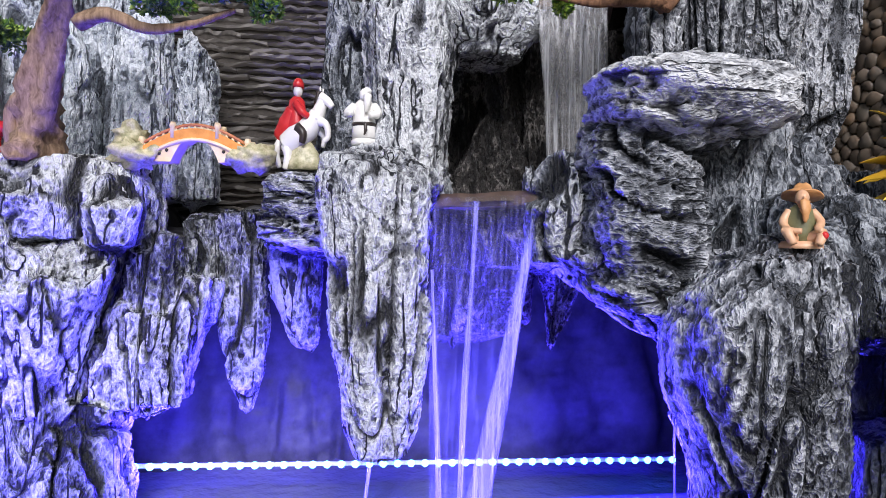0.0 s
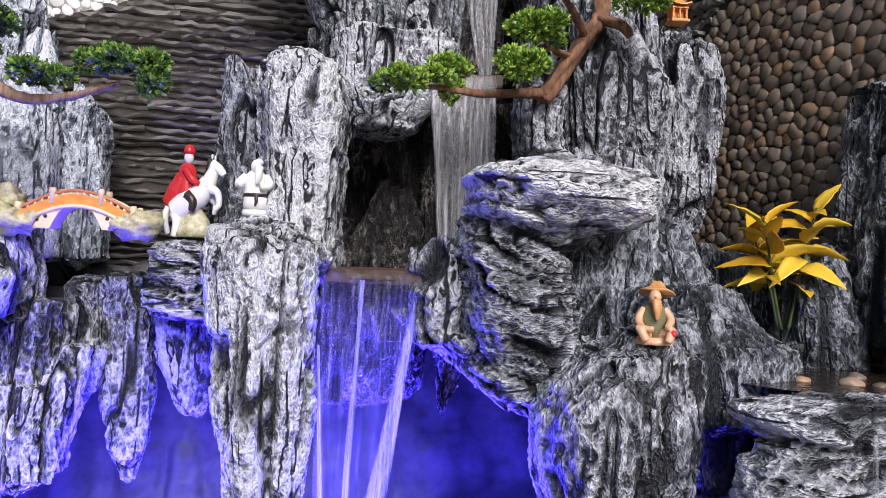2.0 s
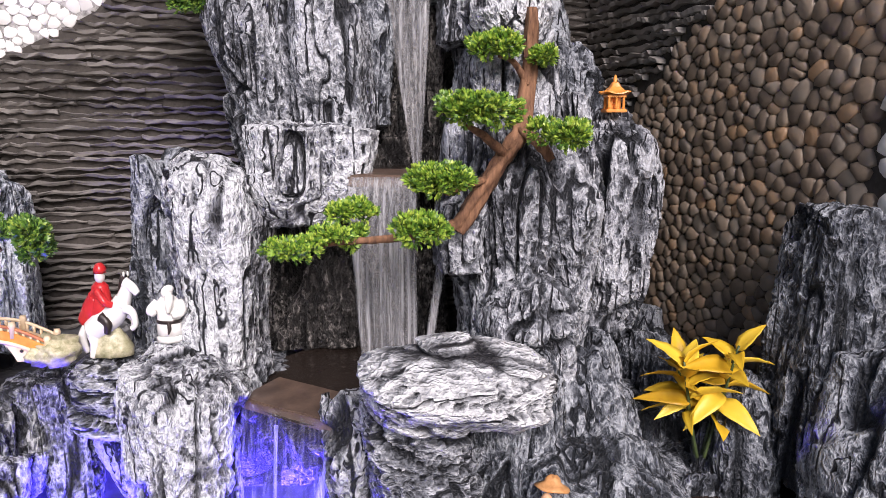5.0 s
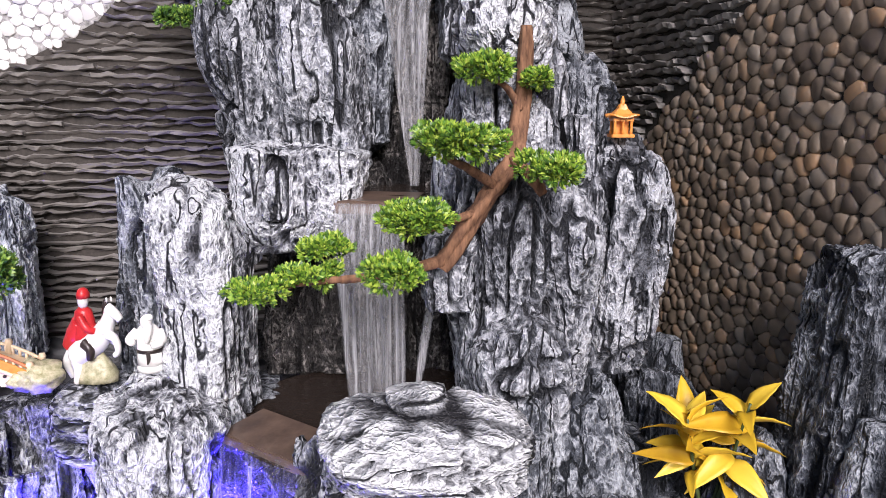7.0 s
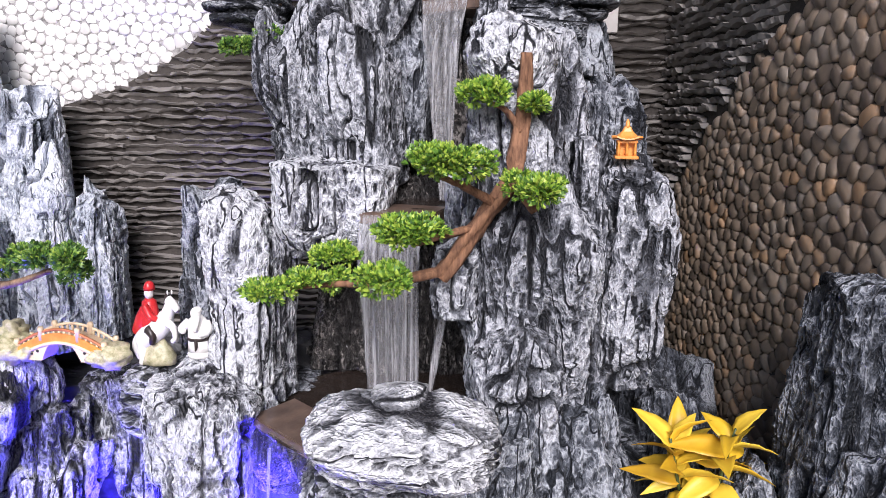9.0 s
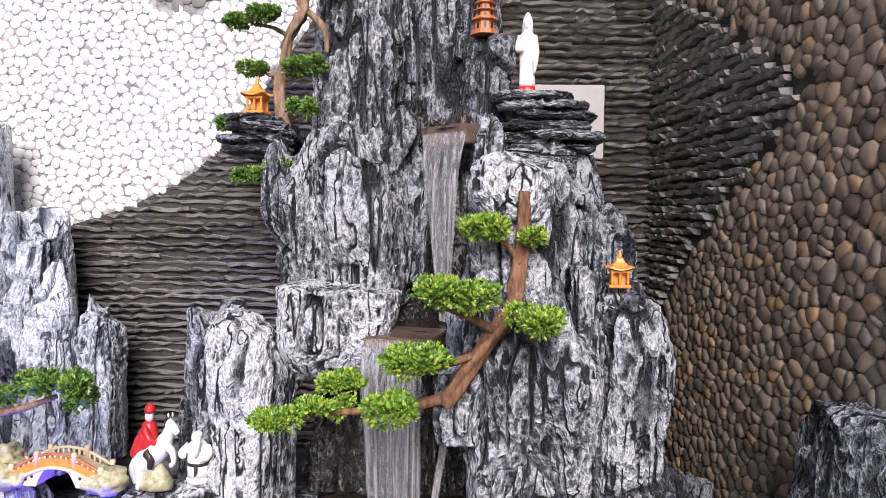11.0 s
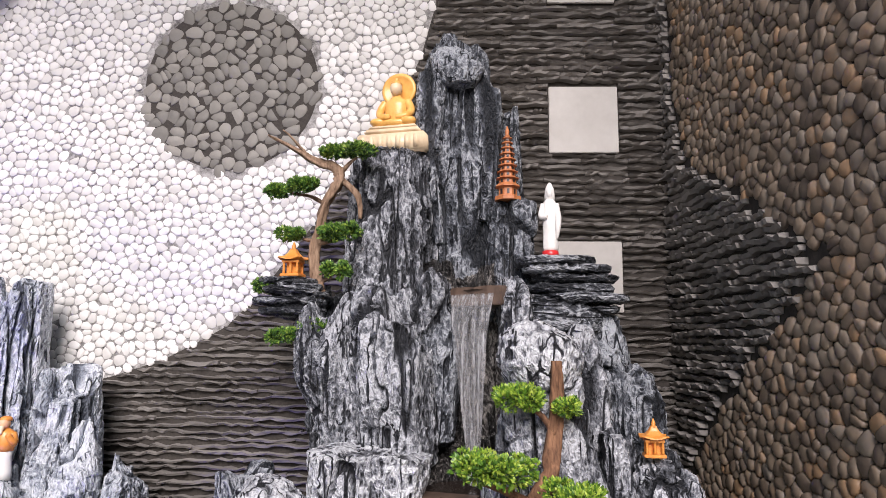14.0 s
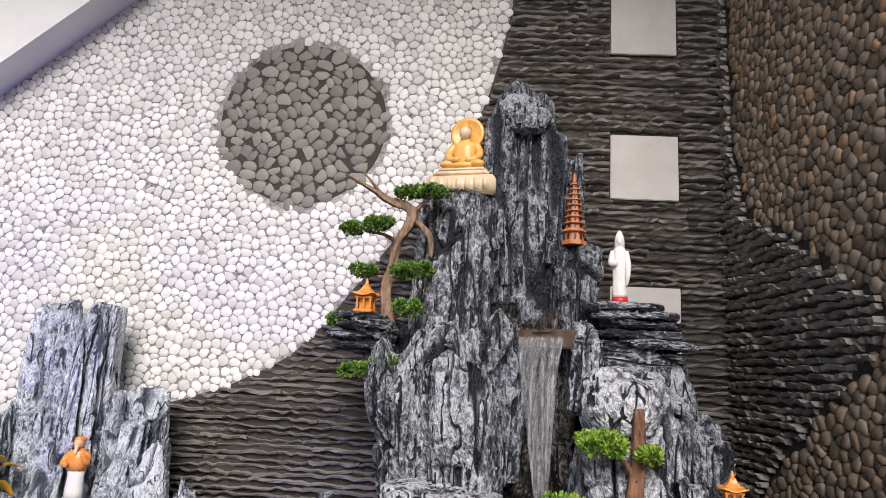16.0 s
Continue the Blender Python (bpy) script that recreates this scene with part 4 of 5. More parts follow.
# ---- blue light strip behind the pond ----
strip = tagged(new("light_strip"), "glowing blue light strip above the pond water", "light strip")
strip.matrix_world = pose(0.40, 2.15, 0.515, 0, 0.98, 0)
part("tape", box_bm(-0.89, 0.89, 0.0, 0.012, -0.006, 0.006, 0.002), LED_TAPE, strip)
lamp_bm = lathe_bm([(0.008, 0.0), (0.012, 0.002), (0.011, 0.006), (0.005, 0.009)], 12)
lamp_bm.transform(pose(0, 0, 0, 90, 0, 0))
first = part("diode", lamp_bm, LED, strip, soft=True)
first.location = (-0.88, 0.0, 0)
for k in range(1, 41):
    d = new("diode", first.data)
    d.parent = strip
    d.location = (-0.88 + 1.76 * k / 40, 0.0, 0)


# ---- figurines ----
def set_down(ob, x, y, z, turn=0.0, scale=1.0):
    ob.matrix_world = pose(x, y, z, 0, 0, turn) @ Matrix.Scale(scale, 4)
    return ob


def seated_statue():
    """Seated figure with a round halo on a carved plinth, 0.38 high."""
    ps = []
    bm = box_bm(-0.14, 0.14, -0.07, 0.07, 0, 0.075, 0.006)
    for k in range(7):
        box_bm(-0.125 + k * 0.037, -0.105 + k * 0.037, -0.076, -0.069, 0.012, 0.062, 0.002, bm)
    ps.append((bm, CREAM))
    ps.append((box_bm(-0.115, 0.115, -0.062, 0.06, 0.074, 0.098, 0.008), CREAM))
    ps.append((box_bm(-0.10, 0.10, -0.055, 0.05, 0.096, 0.112, 0.006), CREAM))
    ps.append((blob_bm((0, -0.01, 0.125), (0.092, 0.052, 0.022)), GOLD))
    ps.append((blob_bm((-0.055, -0.03, 0.13), (0.045, 0.03, 0.02), turn=(0, 0, 25)), GOLD))
    ps.append((blob_bm((0.055, -0.03, 0.13), (0.045, 0.03, 0.02), turn=(0, 0, -25)), GOLD))
    ps.append((lathe_bm([(0.050, 0.125), (0.046, 0.16), (0.050, 0.20), (0.046, 0.225), (0.022, 0.24), (0.016, 0.255)], 20, 1.0, 0.62), GOLD))
    ps.append((tube_bm([(-0.047, 0, 0.222), (-0.064, -0.015, 0.18), (-0.048, -0.045, 0.15), (-0.01, -0.05, 0.145)], [0.018, 0.017, 0.014, 0.011]), GOLD))
    ps.append((tube_bm([(0.047, 0, 0.222), (0.066, -0.012, 0.18), (0.052, -0.04, 0.15), (0.015, -0.05, 0.145)], [0.018, 0.017, 0.014, 0.011]), GOLD))
    ps.append((blob_bm((0, -0.008, 0.277), (0.026, 0.027, 0.031)), CREAM))
    ps.append((blob_bm((0, -0.004, 0.296), (0.025, 0.026, 0.018)), GOLD))
    ps.append((blob_bm((0, -0.002, 0.316), (0.010, 0.010, 0.010)), GOLD))
    halo = lathe_bm([(0.070, 0.0), (0.074, 0.004), (0.070, 0.009), (0.058, 0.010), (0.055, 0.007), (0.01, 0.007)], 36)
    halo.transform(pose(0, 0.032, 0.285, 90, 0, 0))
    ps.append((halo, GOLD))
    return joined("statue", ps)


def standing_statue():
    """Robed standing figure on a red ring base, 0.25 high."""
    ps = [(lathe_bm([(0.034, 0), (0.036, 0.006), (0.034, 0.018), (0.030, 0.02)], 20, 1, 0.85), RED)]
    robe = lathe_bm([(0.030, 0.019), (0.033, 0.03), (0.030, 0.06), (0.029, 0.10), (0.031, 0.14), (0.033, 0.165), (0.029, 0.185), (0.015, 0.20), (0.012, 0.207)], 28, 1, 0.72)
    for v in robe.verts:
        a = math.atan2(v.co.y, v.co.x)
        v.co.x *= 1 + 0.06 * math.sin(7 * a + v.co.z * 30)
        v.co.y *= 1 + 0.06 * math.sin(7 * a + v.co.z * 30)
    ps.append((robe, PORCELAIN))
    ps.append((tube_bm([(-0.028, 0, 0.18), (-0.036, -0.012, 0.14), (-0.012, -0.03, 0.135)], [0.012, 0.013, 0.008]), PORCELAIN))
    ps.append((tube_bm([(0.028, 0, 0.18), (0.036, -0.010, 0.13), (0.034, -0.016, 0.09), (0.03, -0.012, 0.06)], [0.012, 0.014, 0.011, 0.004]), PORCELAIN))
    ps.append((blob_bm((0, -0.004, 0.218), (0.014, 0.015, 0.019)), PORCELAIN))
    ps.append((lathe_bm([(0.023, 0.19), (0.022, 0.215), (0.019, 0.235), (0.010, 0.252), (0.004, 0.258)], 20, 1, 0.8, at=(0, 0.006, 0)), PORCELAIN))
    ob = joined("statue", ps)
    ob.data.transform(Matrix.Diagonal((0.8, 0.85, 1, 1)))
    return ob


def rider_statue():
    """Red-robed rider on a rearing white horse, 0.24 high."""
    ps = []
    base = lathe_bm([(0.062, 0), (0.06, 0.02), (0.045, 0.05), (0.02, 0.075)], 24, 1.0, 0.6)
    for v in base.verts:
        v.co.x += 0.006 * noise.noise(v.co * 60)
        v.co.y += 0.008 * noise.noise(v.co * 70)
    ps.append((base, MOSS_GLAZE))
    ps.append((tube_bm([(-0.055, 0, 0.062), (-0.02, -0.004, 0.085), (0.02, -0.004, 0.11), (0.045, -0.004, 0.145)], [0.032, 0.036, 0.032, 0.022], 14), PORCELAIN))
    ps.append((tube_bm([(0.040, -0.004, 0.13), (0.056, -0.004, 0.165), (0.062, -0.006, 0.185)], [0.026, 0.018, 0.014], 12), PORCELAIN))
    ps.append((tube_bm([(0.055, -0.006, 0.188), (0.078, -0.010, 0.175), (0.094, -0.012, 0.160)], [0.015, 0.013, 0.009], 12), PORCELAIN))
    ps.append((tube_bm([(0.045, 0.004, 0.205), (0.04, 0.006, 0.18), (0.032, 0.006, 0.15)], [0.006, 0.009, 0.006], 8), BLACKISH))
    for x, z in ((0.053, 0.208), (0.058, 0.206)):
        ps.append((blob_bm((x, -0.004 + (x - 0.053) * 3, z), (0.004, 0.003, 0.008), sub=1), PORCELAIN))
    ps.append((tube_bm([(0.045, -0.012, 0.125), (0.076, -0.02, 0.115), (0.083, -0.02, 0.085), (0.07, -0.02, 0.072)], [0.014, 0.011, 0.009, 0.007]), PORCELAIN))
    ps.append((tube_bm([(0.035, 0.012, 0.11), (0.062, 0.016, 0.09), (0.058, 0.016, 0.06)], [0.014, 0.010, 0.007]), PORCELAIN))
    ps.append((tube_bm([(-0.05, -0.015, 0.06), (-0.042, -0.022, 0.035), (-0.05, -0.022, 0.0)], [0.018, 0.013, 0.010]), PORCELAIN))
    ps.append((tube_bm([(-0.045, 0.015, 0.06), (-0.03, 0.022, 0.035), (-0.036, 0.022, 0.0)], [0.018, 0.013, 0.010]), PORCELAIN))
    ps.append((tube_bm([(-0.075, 0, 0.075), (-0.088, 0, 0.045), (-0.075, 0, 0.006)], [0.010, 0.013, 0.007]), PORCELAIN))
    ps.append((lathe_bm([(0.036, 0.095), (0.036, 0.12), (0.032, 0.155), (0.026, 0.18), (0.012, 0.19)], 18, 0.9, 0.75, at=(-0.022, 0, 0)), RED))
    ps.append((tube_bm([(-0.03, 0.004, 0.15), (-0.055, 0.006, 0.115), (-0.088, 0.006, 0.085)], [0.028, 0.030, 0.014], 12), RED))
    ps.append((tube_bm([(-0.02, -0.024, 0.17), (0.004, -0.034, 0.145), (0.022, -0.026, 0.135)], [0.012, 0.011, 0.008]), RED))
    ps.append((tube_bm([(-0.012, -0.026, 0.105), (0.008, -0.034, 0.09), (0.004, -0.034, 0.065)], [0.016, 0.013, 0.009]), BLACKISH))
    ps.append((blob_bm((-0.018, -0.004, 0.203), (0.015, 0.015, 0.018)), PORCELAIN))
    ps.append((lathe_bm([(0.018, 0.212), (0.018, 0.222), (0.013, 0.232), (0.006, 0.237)], 16, at=(-0.018, 0, 0)), RED))
    ob = joined("statue", ps)
    ob.data.transform(Matrix.Diagonal((0.82, 0.9, 1, 1)))
    return ob


def old_man_statue():
    """Stooping white figure with a long beard and a dark sash, 0.155 high."""
    ps = [(lathe_bm([(0.034, 0), (0.036, 0.012), (0.030, 0.02)], 18, 1, 0.8), PORCELAIN)]
    ps.append((lathe_bm([(0.033, 0.018), (0.032, 0.04), (0.031, 0.07), (0.030, 0.095), (0.026, 0.115), (0.012, 0.128)], 22, 1, 0.8), PORCELAIN))
    ps.append((tube_bm([(-0.026, 0, 0.108), (-0.042, -0.012, 0.088), (-0.030, -0.03, 0.085)], [0.013, 0.013, 0.009]), PORCELAIN))
    ps.append((tube_bm([(0.026, 0, 0.108), (0.038, -0.014, 0.085), (0.018, -0.032, 0.078)], [0.013, 0.013, 0.009]), PORCELAIN))
    ps.append((blob_bm((0.002, -0.012, 0.136), (0.015, 0.016, 0.019)), PORCELAIN))
    ps.append((tube_bm([(0.012, -0.026, 0.132), (0.012, -0.033, 0.11), (0.008, -0.032, 0.085)], [0.012, 0.010, 0.004]), PORCELAIN))
    ps.append((blob_bm((0.010, -0.014, 0.148), (0.012, 0.012, 0.009), turn=(0, 20, 0)), PORCELAIN))
    ps.append((tube_bm([(0.006, -0.027, 0.058), (0.008, -0.030, 0.040), (0.004, -0.029, 0.026)], [0.005, 0.005, 0.002], 8), BLACKISH))
    ps.append((lathe_bm([(0.0318, 0.052), (0.033, 0.058), (0.0325, 0.062)], 22, 1, 0.8), BLACKISH))
    return joined("statue", ps)


def fisher_statue():
    """Seated bearded figure in a broad straw hat, 0.13 high."""
    ps = [(lathe_bm([(0.040, 0), (0.039, 0.008), (0.030, 0.014)], 18, 1, 0.8), SKIN)]
    vest = lathe_bm([(0.026, 0.010), (0.027, 0.03), (0.025, 0.055), (0.021, 0.072), (0.010, 0.082)], 22, 1, 0.75)
    for v in vest.verts:
        v.co.x *= 1 + 0.07 * math.sin(5 * math.atan2(v.co.y, v.co.x) + v.co.z * 60)
    ps.append((vest, OLIVE))
    ps.append((tube_bm([(-0.014, -0.010, 0.018), (-0.030, -0.030, 0.032), (-0.020, -0.040, 0.008)], [0.012, 0.010, 0.007], 12), SKIN))
    ps.append((tube_bm([(0.014, -0.010, 0.018), (0.028, -0.032, 0.028), (0.020, -0.042, 0.007)], [0.012, 0.010, 0.007], 12), SKIN))
    ps.append((tube_bm([(-0.019, 0, 0.070), (-0.031, -0.006, 0.050), (-0.026, -0.026, 0.034), (-0.006, -0.036, 0.032)], [0.008, 0.008, 0.007, 0.005], 12), SKIN))
    ps.append((tube_bm([(0.019, 0, 0.070), (0.031, -0.010, 0.050), (0.022, -0.030, 0.036), (0.026, -0.042, 0.032)], [0.008, 0.008, 0.007, 0.005], 12), SKIN))
    ps.append((blob_bm((0.030, -0.040, 0.024), (0.007, 0.007, 0.008)), RED))
    ps.append((blob_bm((0, -0.008, 0.094), (0.0125, 0.0135, 0.016)), SKIN))
    ps.append((blob_bm((0, -0.022, 0.094), (0.003, 0.004, 0.004), sub=1), SKIN))
    ps.append((tube_bm([(0, -0.018, 0.087), (0.001, -0.025, 0.070), (0.002, -0.025, 0.048)], [0.010, 0.008, 0.002], 12, 3, 0.4), HAT))
    hat = lathe_bm([(0.036, 0.103), (0.037, 0.106), (0.026, 0.111), (0.018, 0.116), (0.015, 0.124), (0.009, 0.129), (0.003, 0.130)], 26)
    for v in hat.verts:
        v.co.z += 0.0015 * math.sin(4 * math.atan2(v.co.y, v.co.x))
    hat.transform(pose(0, 0.004, 0, -16, 6, 0))
    ps.append((hat, HAT))
    return joined("statue", ps)


def robed_statue(upper, lower, h=0.22):
    ps = [(lathe_bm([(0.034, 0), (0.034, 0.03), (0.030, 0.08), (0.033, 0.11)], 18, 1, 0.75), lower)]
    ps.append((lathe_bm([(0.035, 0.10), (0.038, 0.13), (0.034, 0.165), (0.014, 0.178)], 18, 1, 0.78), upper))
    ps.append((tube_bm([(-0.03, 0, 0.16), (-0.046, -0.012, 0.125), (-0.02, -0.035, 0.12)], [0.014, 0.014, 0.009]), upper))
    ps.append((tube_bm([(0.03, 0, 0.16), (0.046, -0.012, 0.13), (0.034, -0.03, 0.16)], [0.014, 0.014, 0.009]), upper))
    ps.append((blob_bm((0, -0.006, 0.195), (0.019, 0.02, 0.022)), SKIN))
    ps.append((blob_bm((0, 0.0, 0.209), (0.021, 0.021, 0.012)), upper))
    ps.append((tube_bm([(0.004, -0.022, 0.186), (0.006, -0.030, 0.16)], [0.009, 0.004]), CREAM))
    return joined("statue", ps)


set_down(tagged(seated_statue(), "orange-glazed seated statue with halo on a cream plinth", "statue"), 0.645, 2.48, 3.115, -14)
set_down(tagged(standing_statue(), "white porcelain standing statue on a red ring base", "statue"), 1.208, 2.14, 2.665, -12)
set_down(tagged(rider_statue(), "red-robed rider statue on a rearing white horse", "statue"), 0.065, 1.985, 1.42, -10, 1.1)
set_down(tagged(old_man_statue(), "small white bearded old man statue with dark sash", "statue"), 0.235, 1.885, 1.48, -8)
set_down(tagged(fisher_statue(), "small seated fisherman statue in a straw hat", "statue"), 1.04, 1.20, 1.218, -22)
set_down(tagged(robed_statue(ORANGE, PORCELAIN), "orange-robed figurine with white skirt among the rocks", "statue"), -0.715, 2.31, 1.885, -5)
set_down(tagged(robed_statue(RED, RED), "small red figurine beside the bonsai trunk", "statue"), -0.735, 1.95, 1.42, 0, 0.62)


# ---- small buildings ----
def pavilion(tone, label):
    """Little open pavilion with upturned eaves."""
    top = tagged(new("pavilion"), label, "pavilion")
    part("base", box_bm(-0.034, 0.034, -0.030, 0.030, 0, 0.010, 0.002), tone, top)
    for x in (-0.024, 0.0, 0.024):
        for y in (-0.020, 0.020):
            part("post", lathe_bm([(0.0048, 0.009), (0.0042, 0.02), (0.0042, 0.044), (0.0055, 0.05)], 10, at=(x, y, 0)), tone, top, soft=True)
    part("wall", box_bm(-0.022, 0.022, -0.004, 0.016, 0.009, 0.048, 0.001), tone, top)
    part("beam", box_bm(-0.030, 0.030, -0.026, 0.026, 0.047, 0.055, 0.001), tone, top)
    bm = bmesh.new()
    rings = []
    for f, z in ((1.0, 0.056), (0.98, 0.060), (0.62, 0.068), (0.36, 0.080), (0.20, 0.094)):
        ring = []
        for k in range(24):
            a = 2 * math.pi * (k + 0.5) / 24
            c, s = math.cos(a), math.sin(a)
            q = 1 / max(abs(c), abs(s))
            up = 0.012 * (q - 1) / 0.414 * (1 if f > 0.9 else 0.2)
            ring.append(bm.verts.new((0.042 * f * c * q ** 1.15, 0.038 * f * s * q ** 1.15, z + up)))
        rings.append(ring)
    for a, b in zip(rings, rings[1:]):
        for k in range(24):
            bm.faces.new((a[k], a[(k + 1) % 24], b[(k + 1) % 24], b[k]))
    bm.faces.new(rings[-1])
    bm.faces.new(list(reversed(rings[0])))
    roof = part("roof", bm, tone, top)
    part("finial", lathe_bm([(0.010, 0.092), (0.006, 0.098), (0.007, 0.104), (0.002, 0.118)], 12), tone, roof, soft=True)
    return top


set_down(pavilion(ORANGE, "small orange ceramic pavilion on the rock top"), 1.405, 1.70, 2.085, -8, 0.82)
set_down(pavilion(ORANGE, "small orange ceramic pavilion under the bonsai"), 0.315, 2.22, 2.60, -12, 1.05)


def pagoda():
    top = tagged(new("pagoda"), "tall terracotta pagoda with nine stacked roofs", "pagoda")
    z = 0.0
    part("base", lathe_bm([(0.046, 0), (0.046, 0.012), (0.042, 0.014)], 8), TERRACOTTA, top)
    z = 0.013
    for k in range(9):
        r = 0.038 - 0.0028 * k
        h = 0.024 - 0.0008 * k if k else 0.045
        storey = part("storey", lathe_bm([(r * 0.86, z), (r * 0.84, z + h * 0.7)], 8), TERRACOTTA, top)
        for j in range(8):
            a = 2 * math.pi * (j + 0.0) / 8
            w = box_bm(-0.004, 0.004, -0.0015, 0.0015, 0, h * 0.38)
            w.transform(Matrix.Translation((r * 0.80 * math.cos(a), r * 0.80 * math.sin(a), z + h * 0.16)) @ pose(0, 0, 0, 0, 0, math.degrees(a) + 90))
            if j in (4, 5, 6, 7):
                part("opening", w, BLACKISH, storey)
            else:
                w.free()
        part("roof", lathe_bm([(r * 0.84, z + h * 0.66), (r * 1.16, z + h * 0.74), (r * 1.14, z + h * 0.80), (r * 0.86, z + h)], 8), TERRACOTTA, top)
        z += h
    part("spire", lathe_bm([(0.012, z - 0.002), (0.006, z + 0.012), (0.008, z + 0.02), (0.002, z + 0.04)], 10), TERRACOTTA, top, soft=True)
    return top


set_down(pagoda(), 1.082, 2.36, 2.905, 0, 1.12)


def bridge():
    """Glazed arched bridge between two mossy mounds, 0.40 long."""
    top = tagged(new("bridge"), "glazed orange arched bridge between mossy ceramic mounds", "bridge")

    def arc(x):
        return 0.022 + 0.058 * math.cos(x / 0.15 * math.pi / 2) if abs(x) < 0.15 else 0.022

    bm = bmesh.new()
    n = 28
    cols = []
    for k in range(n + 1):
        x = -0.15 + 0.30 * k / n
        zt = arc(x)
        inner = 0.064 * math.sqrt(max(0, 1 - (x / 0.058) ** 2)) if abs(x) < 0.058 else 0.0
        zb = max(min(inner, zt - 0.016), 0.0)
        cols.append([bm.verts.new((x, y, z)) for y, z in ((-0.035, zb), (-0.035, zt), (0.035, zt), (0.035, zb))])
    for a, b in zip(cols, cols[1:]):
        for i in range(4):
            bm.faces.new((a[i], b[i], b[(i + 1) % 4], a[(i + 1) % 4]))
    bm.faces.new(cols[0])
    bm.faces.new(list(reversed(cols[-1])))
    bmesh.ops.recalc_face_normals(bm, faces=bm.faces)
    part("span", bm, CREAM, top, "cream span with an orange band")
    band = tube_bm([(x, -0.037, arc(x) - 0.019) for x in np.linspace(-0.15, 0.15, 13)], [0.0055] * 13, 8)
    part("band", band, CREAM, top, "cream glazed band", soft=True)
    panel = bmesh.new()
    prev = None
    for x in np.linspace(-0.148, 0.148, 31):
        x = float(x)
        row = [panel.verts.new((x, y, z)) for y, z in ((-0.0385, arc(x) - 0.020), (-0.0385, arc(x) + 0.012), (-0.0345, arc(x) + 0.012), (-0.0345, arc(x) - 0.020))]
        if prev:
            for i in range(4):
                panel.faces.new((prev[i], row[i], row[(i + 1) % 4], prev[(i + 1) % 4]))
        else:
            panel.faces.new(row)
        prev = row
    panel.faces.new(list(reversed(prev)))
    bmesh.ops.recalc_face_normals(panel, faces=panel.faces)
    part("parapet", panel, ORANGE, top, "orange glazed arched parapet")
    for y in (-0.032, 0.032):
        rail = tube_bm([(x, y, arc(x) + 0.022) for x in np.linspace(-0.14, 0.14, 13)], [0.0045] * 13, 8)
        rail_ob = part("rail", rail, TERRACOTTA if y < 0 else CREAM, top, soft=True)
        for k in range(17):
            x = -0.136 + 0.272 * k / 16
            part("baluster", lathe_bm([(0.0030, arc(x) - 0.002), (0.0042, arc(x) + 0.010), (0.0030, arc(x) + 0.020)], 8, at=(x, y, 0)), CREAM, rail_ob, soft=True)
        for x in (-0.142, -0.06, 0.06, 0.142):
            part("newel", lathe_bm([(0.008, arc(x) - 0.004), (0.008, arc(x) + 0.026), (0.010, arc(x) + 0.030), (0.007, arc(x) + 0.040)], 10, at=(x, y, 0)), CREAM, top, soft=True)
    for x in (-0.095, -0.075, 0.078, 0.10):
        part("spout_hole", blob_bm((x, -0.0365, arc(x) - 0.032), (0.0055, 0.003, 0.0055), sub=1), BLACKISH, top, soft=True)
    for x, s, k in ((-0.175, 1.2, 1), (-0.125, 0.7, 2), (0.155, 1.15, 3), (0.115, 0.7, 4)):
        part("mound", blob_bm((x, -0.012, 0.020), (0.050 * s, 0.045, 0.036 * s), sub=3, rough=0.7, seed=k), MOSS_GLAZE, top, "mottled mossy green mound", soft=True)
    part("bush", blob_bm((-0.185, 0.01, 0.075), (0.045, 0.035, 0.035), sub=3, rough=0.9, seed=9), MOSS_GLAZE, top, "mottled green glazed bush", soft=True)
    return top


set_down(bridge(), -0.222, 1.985, 1.43, -4)


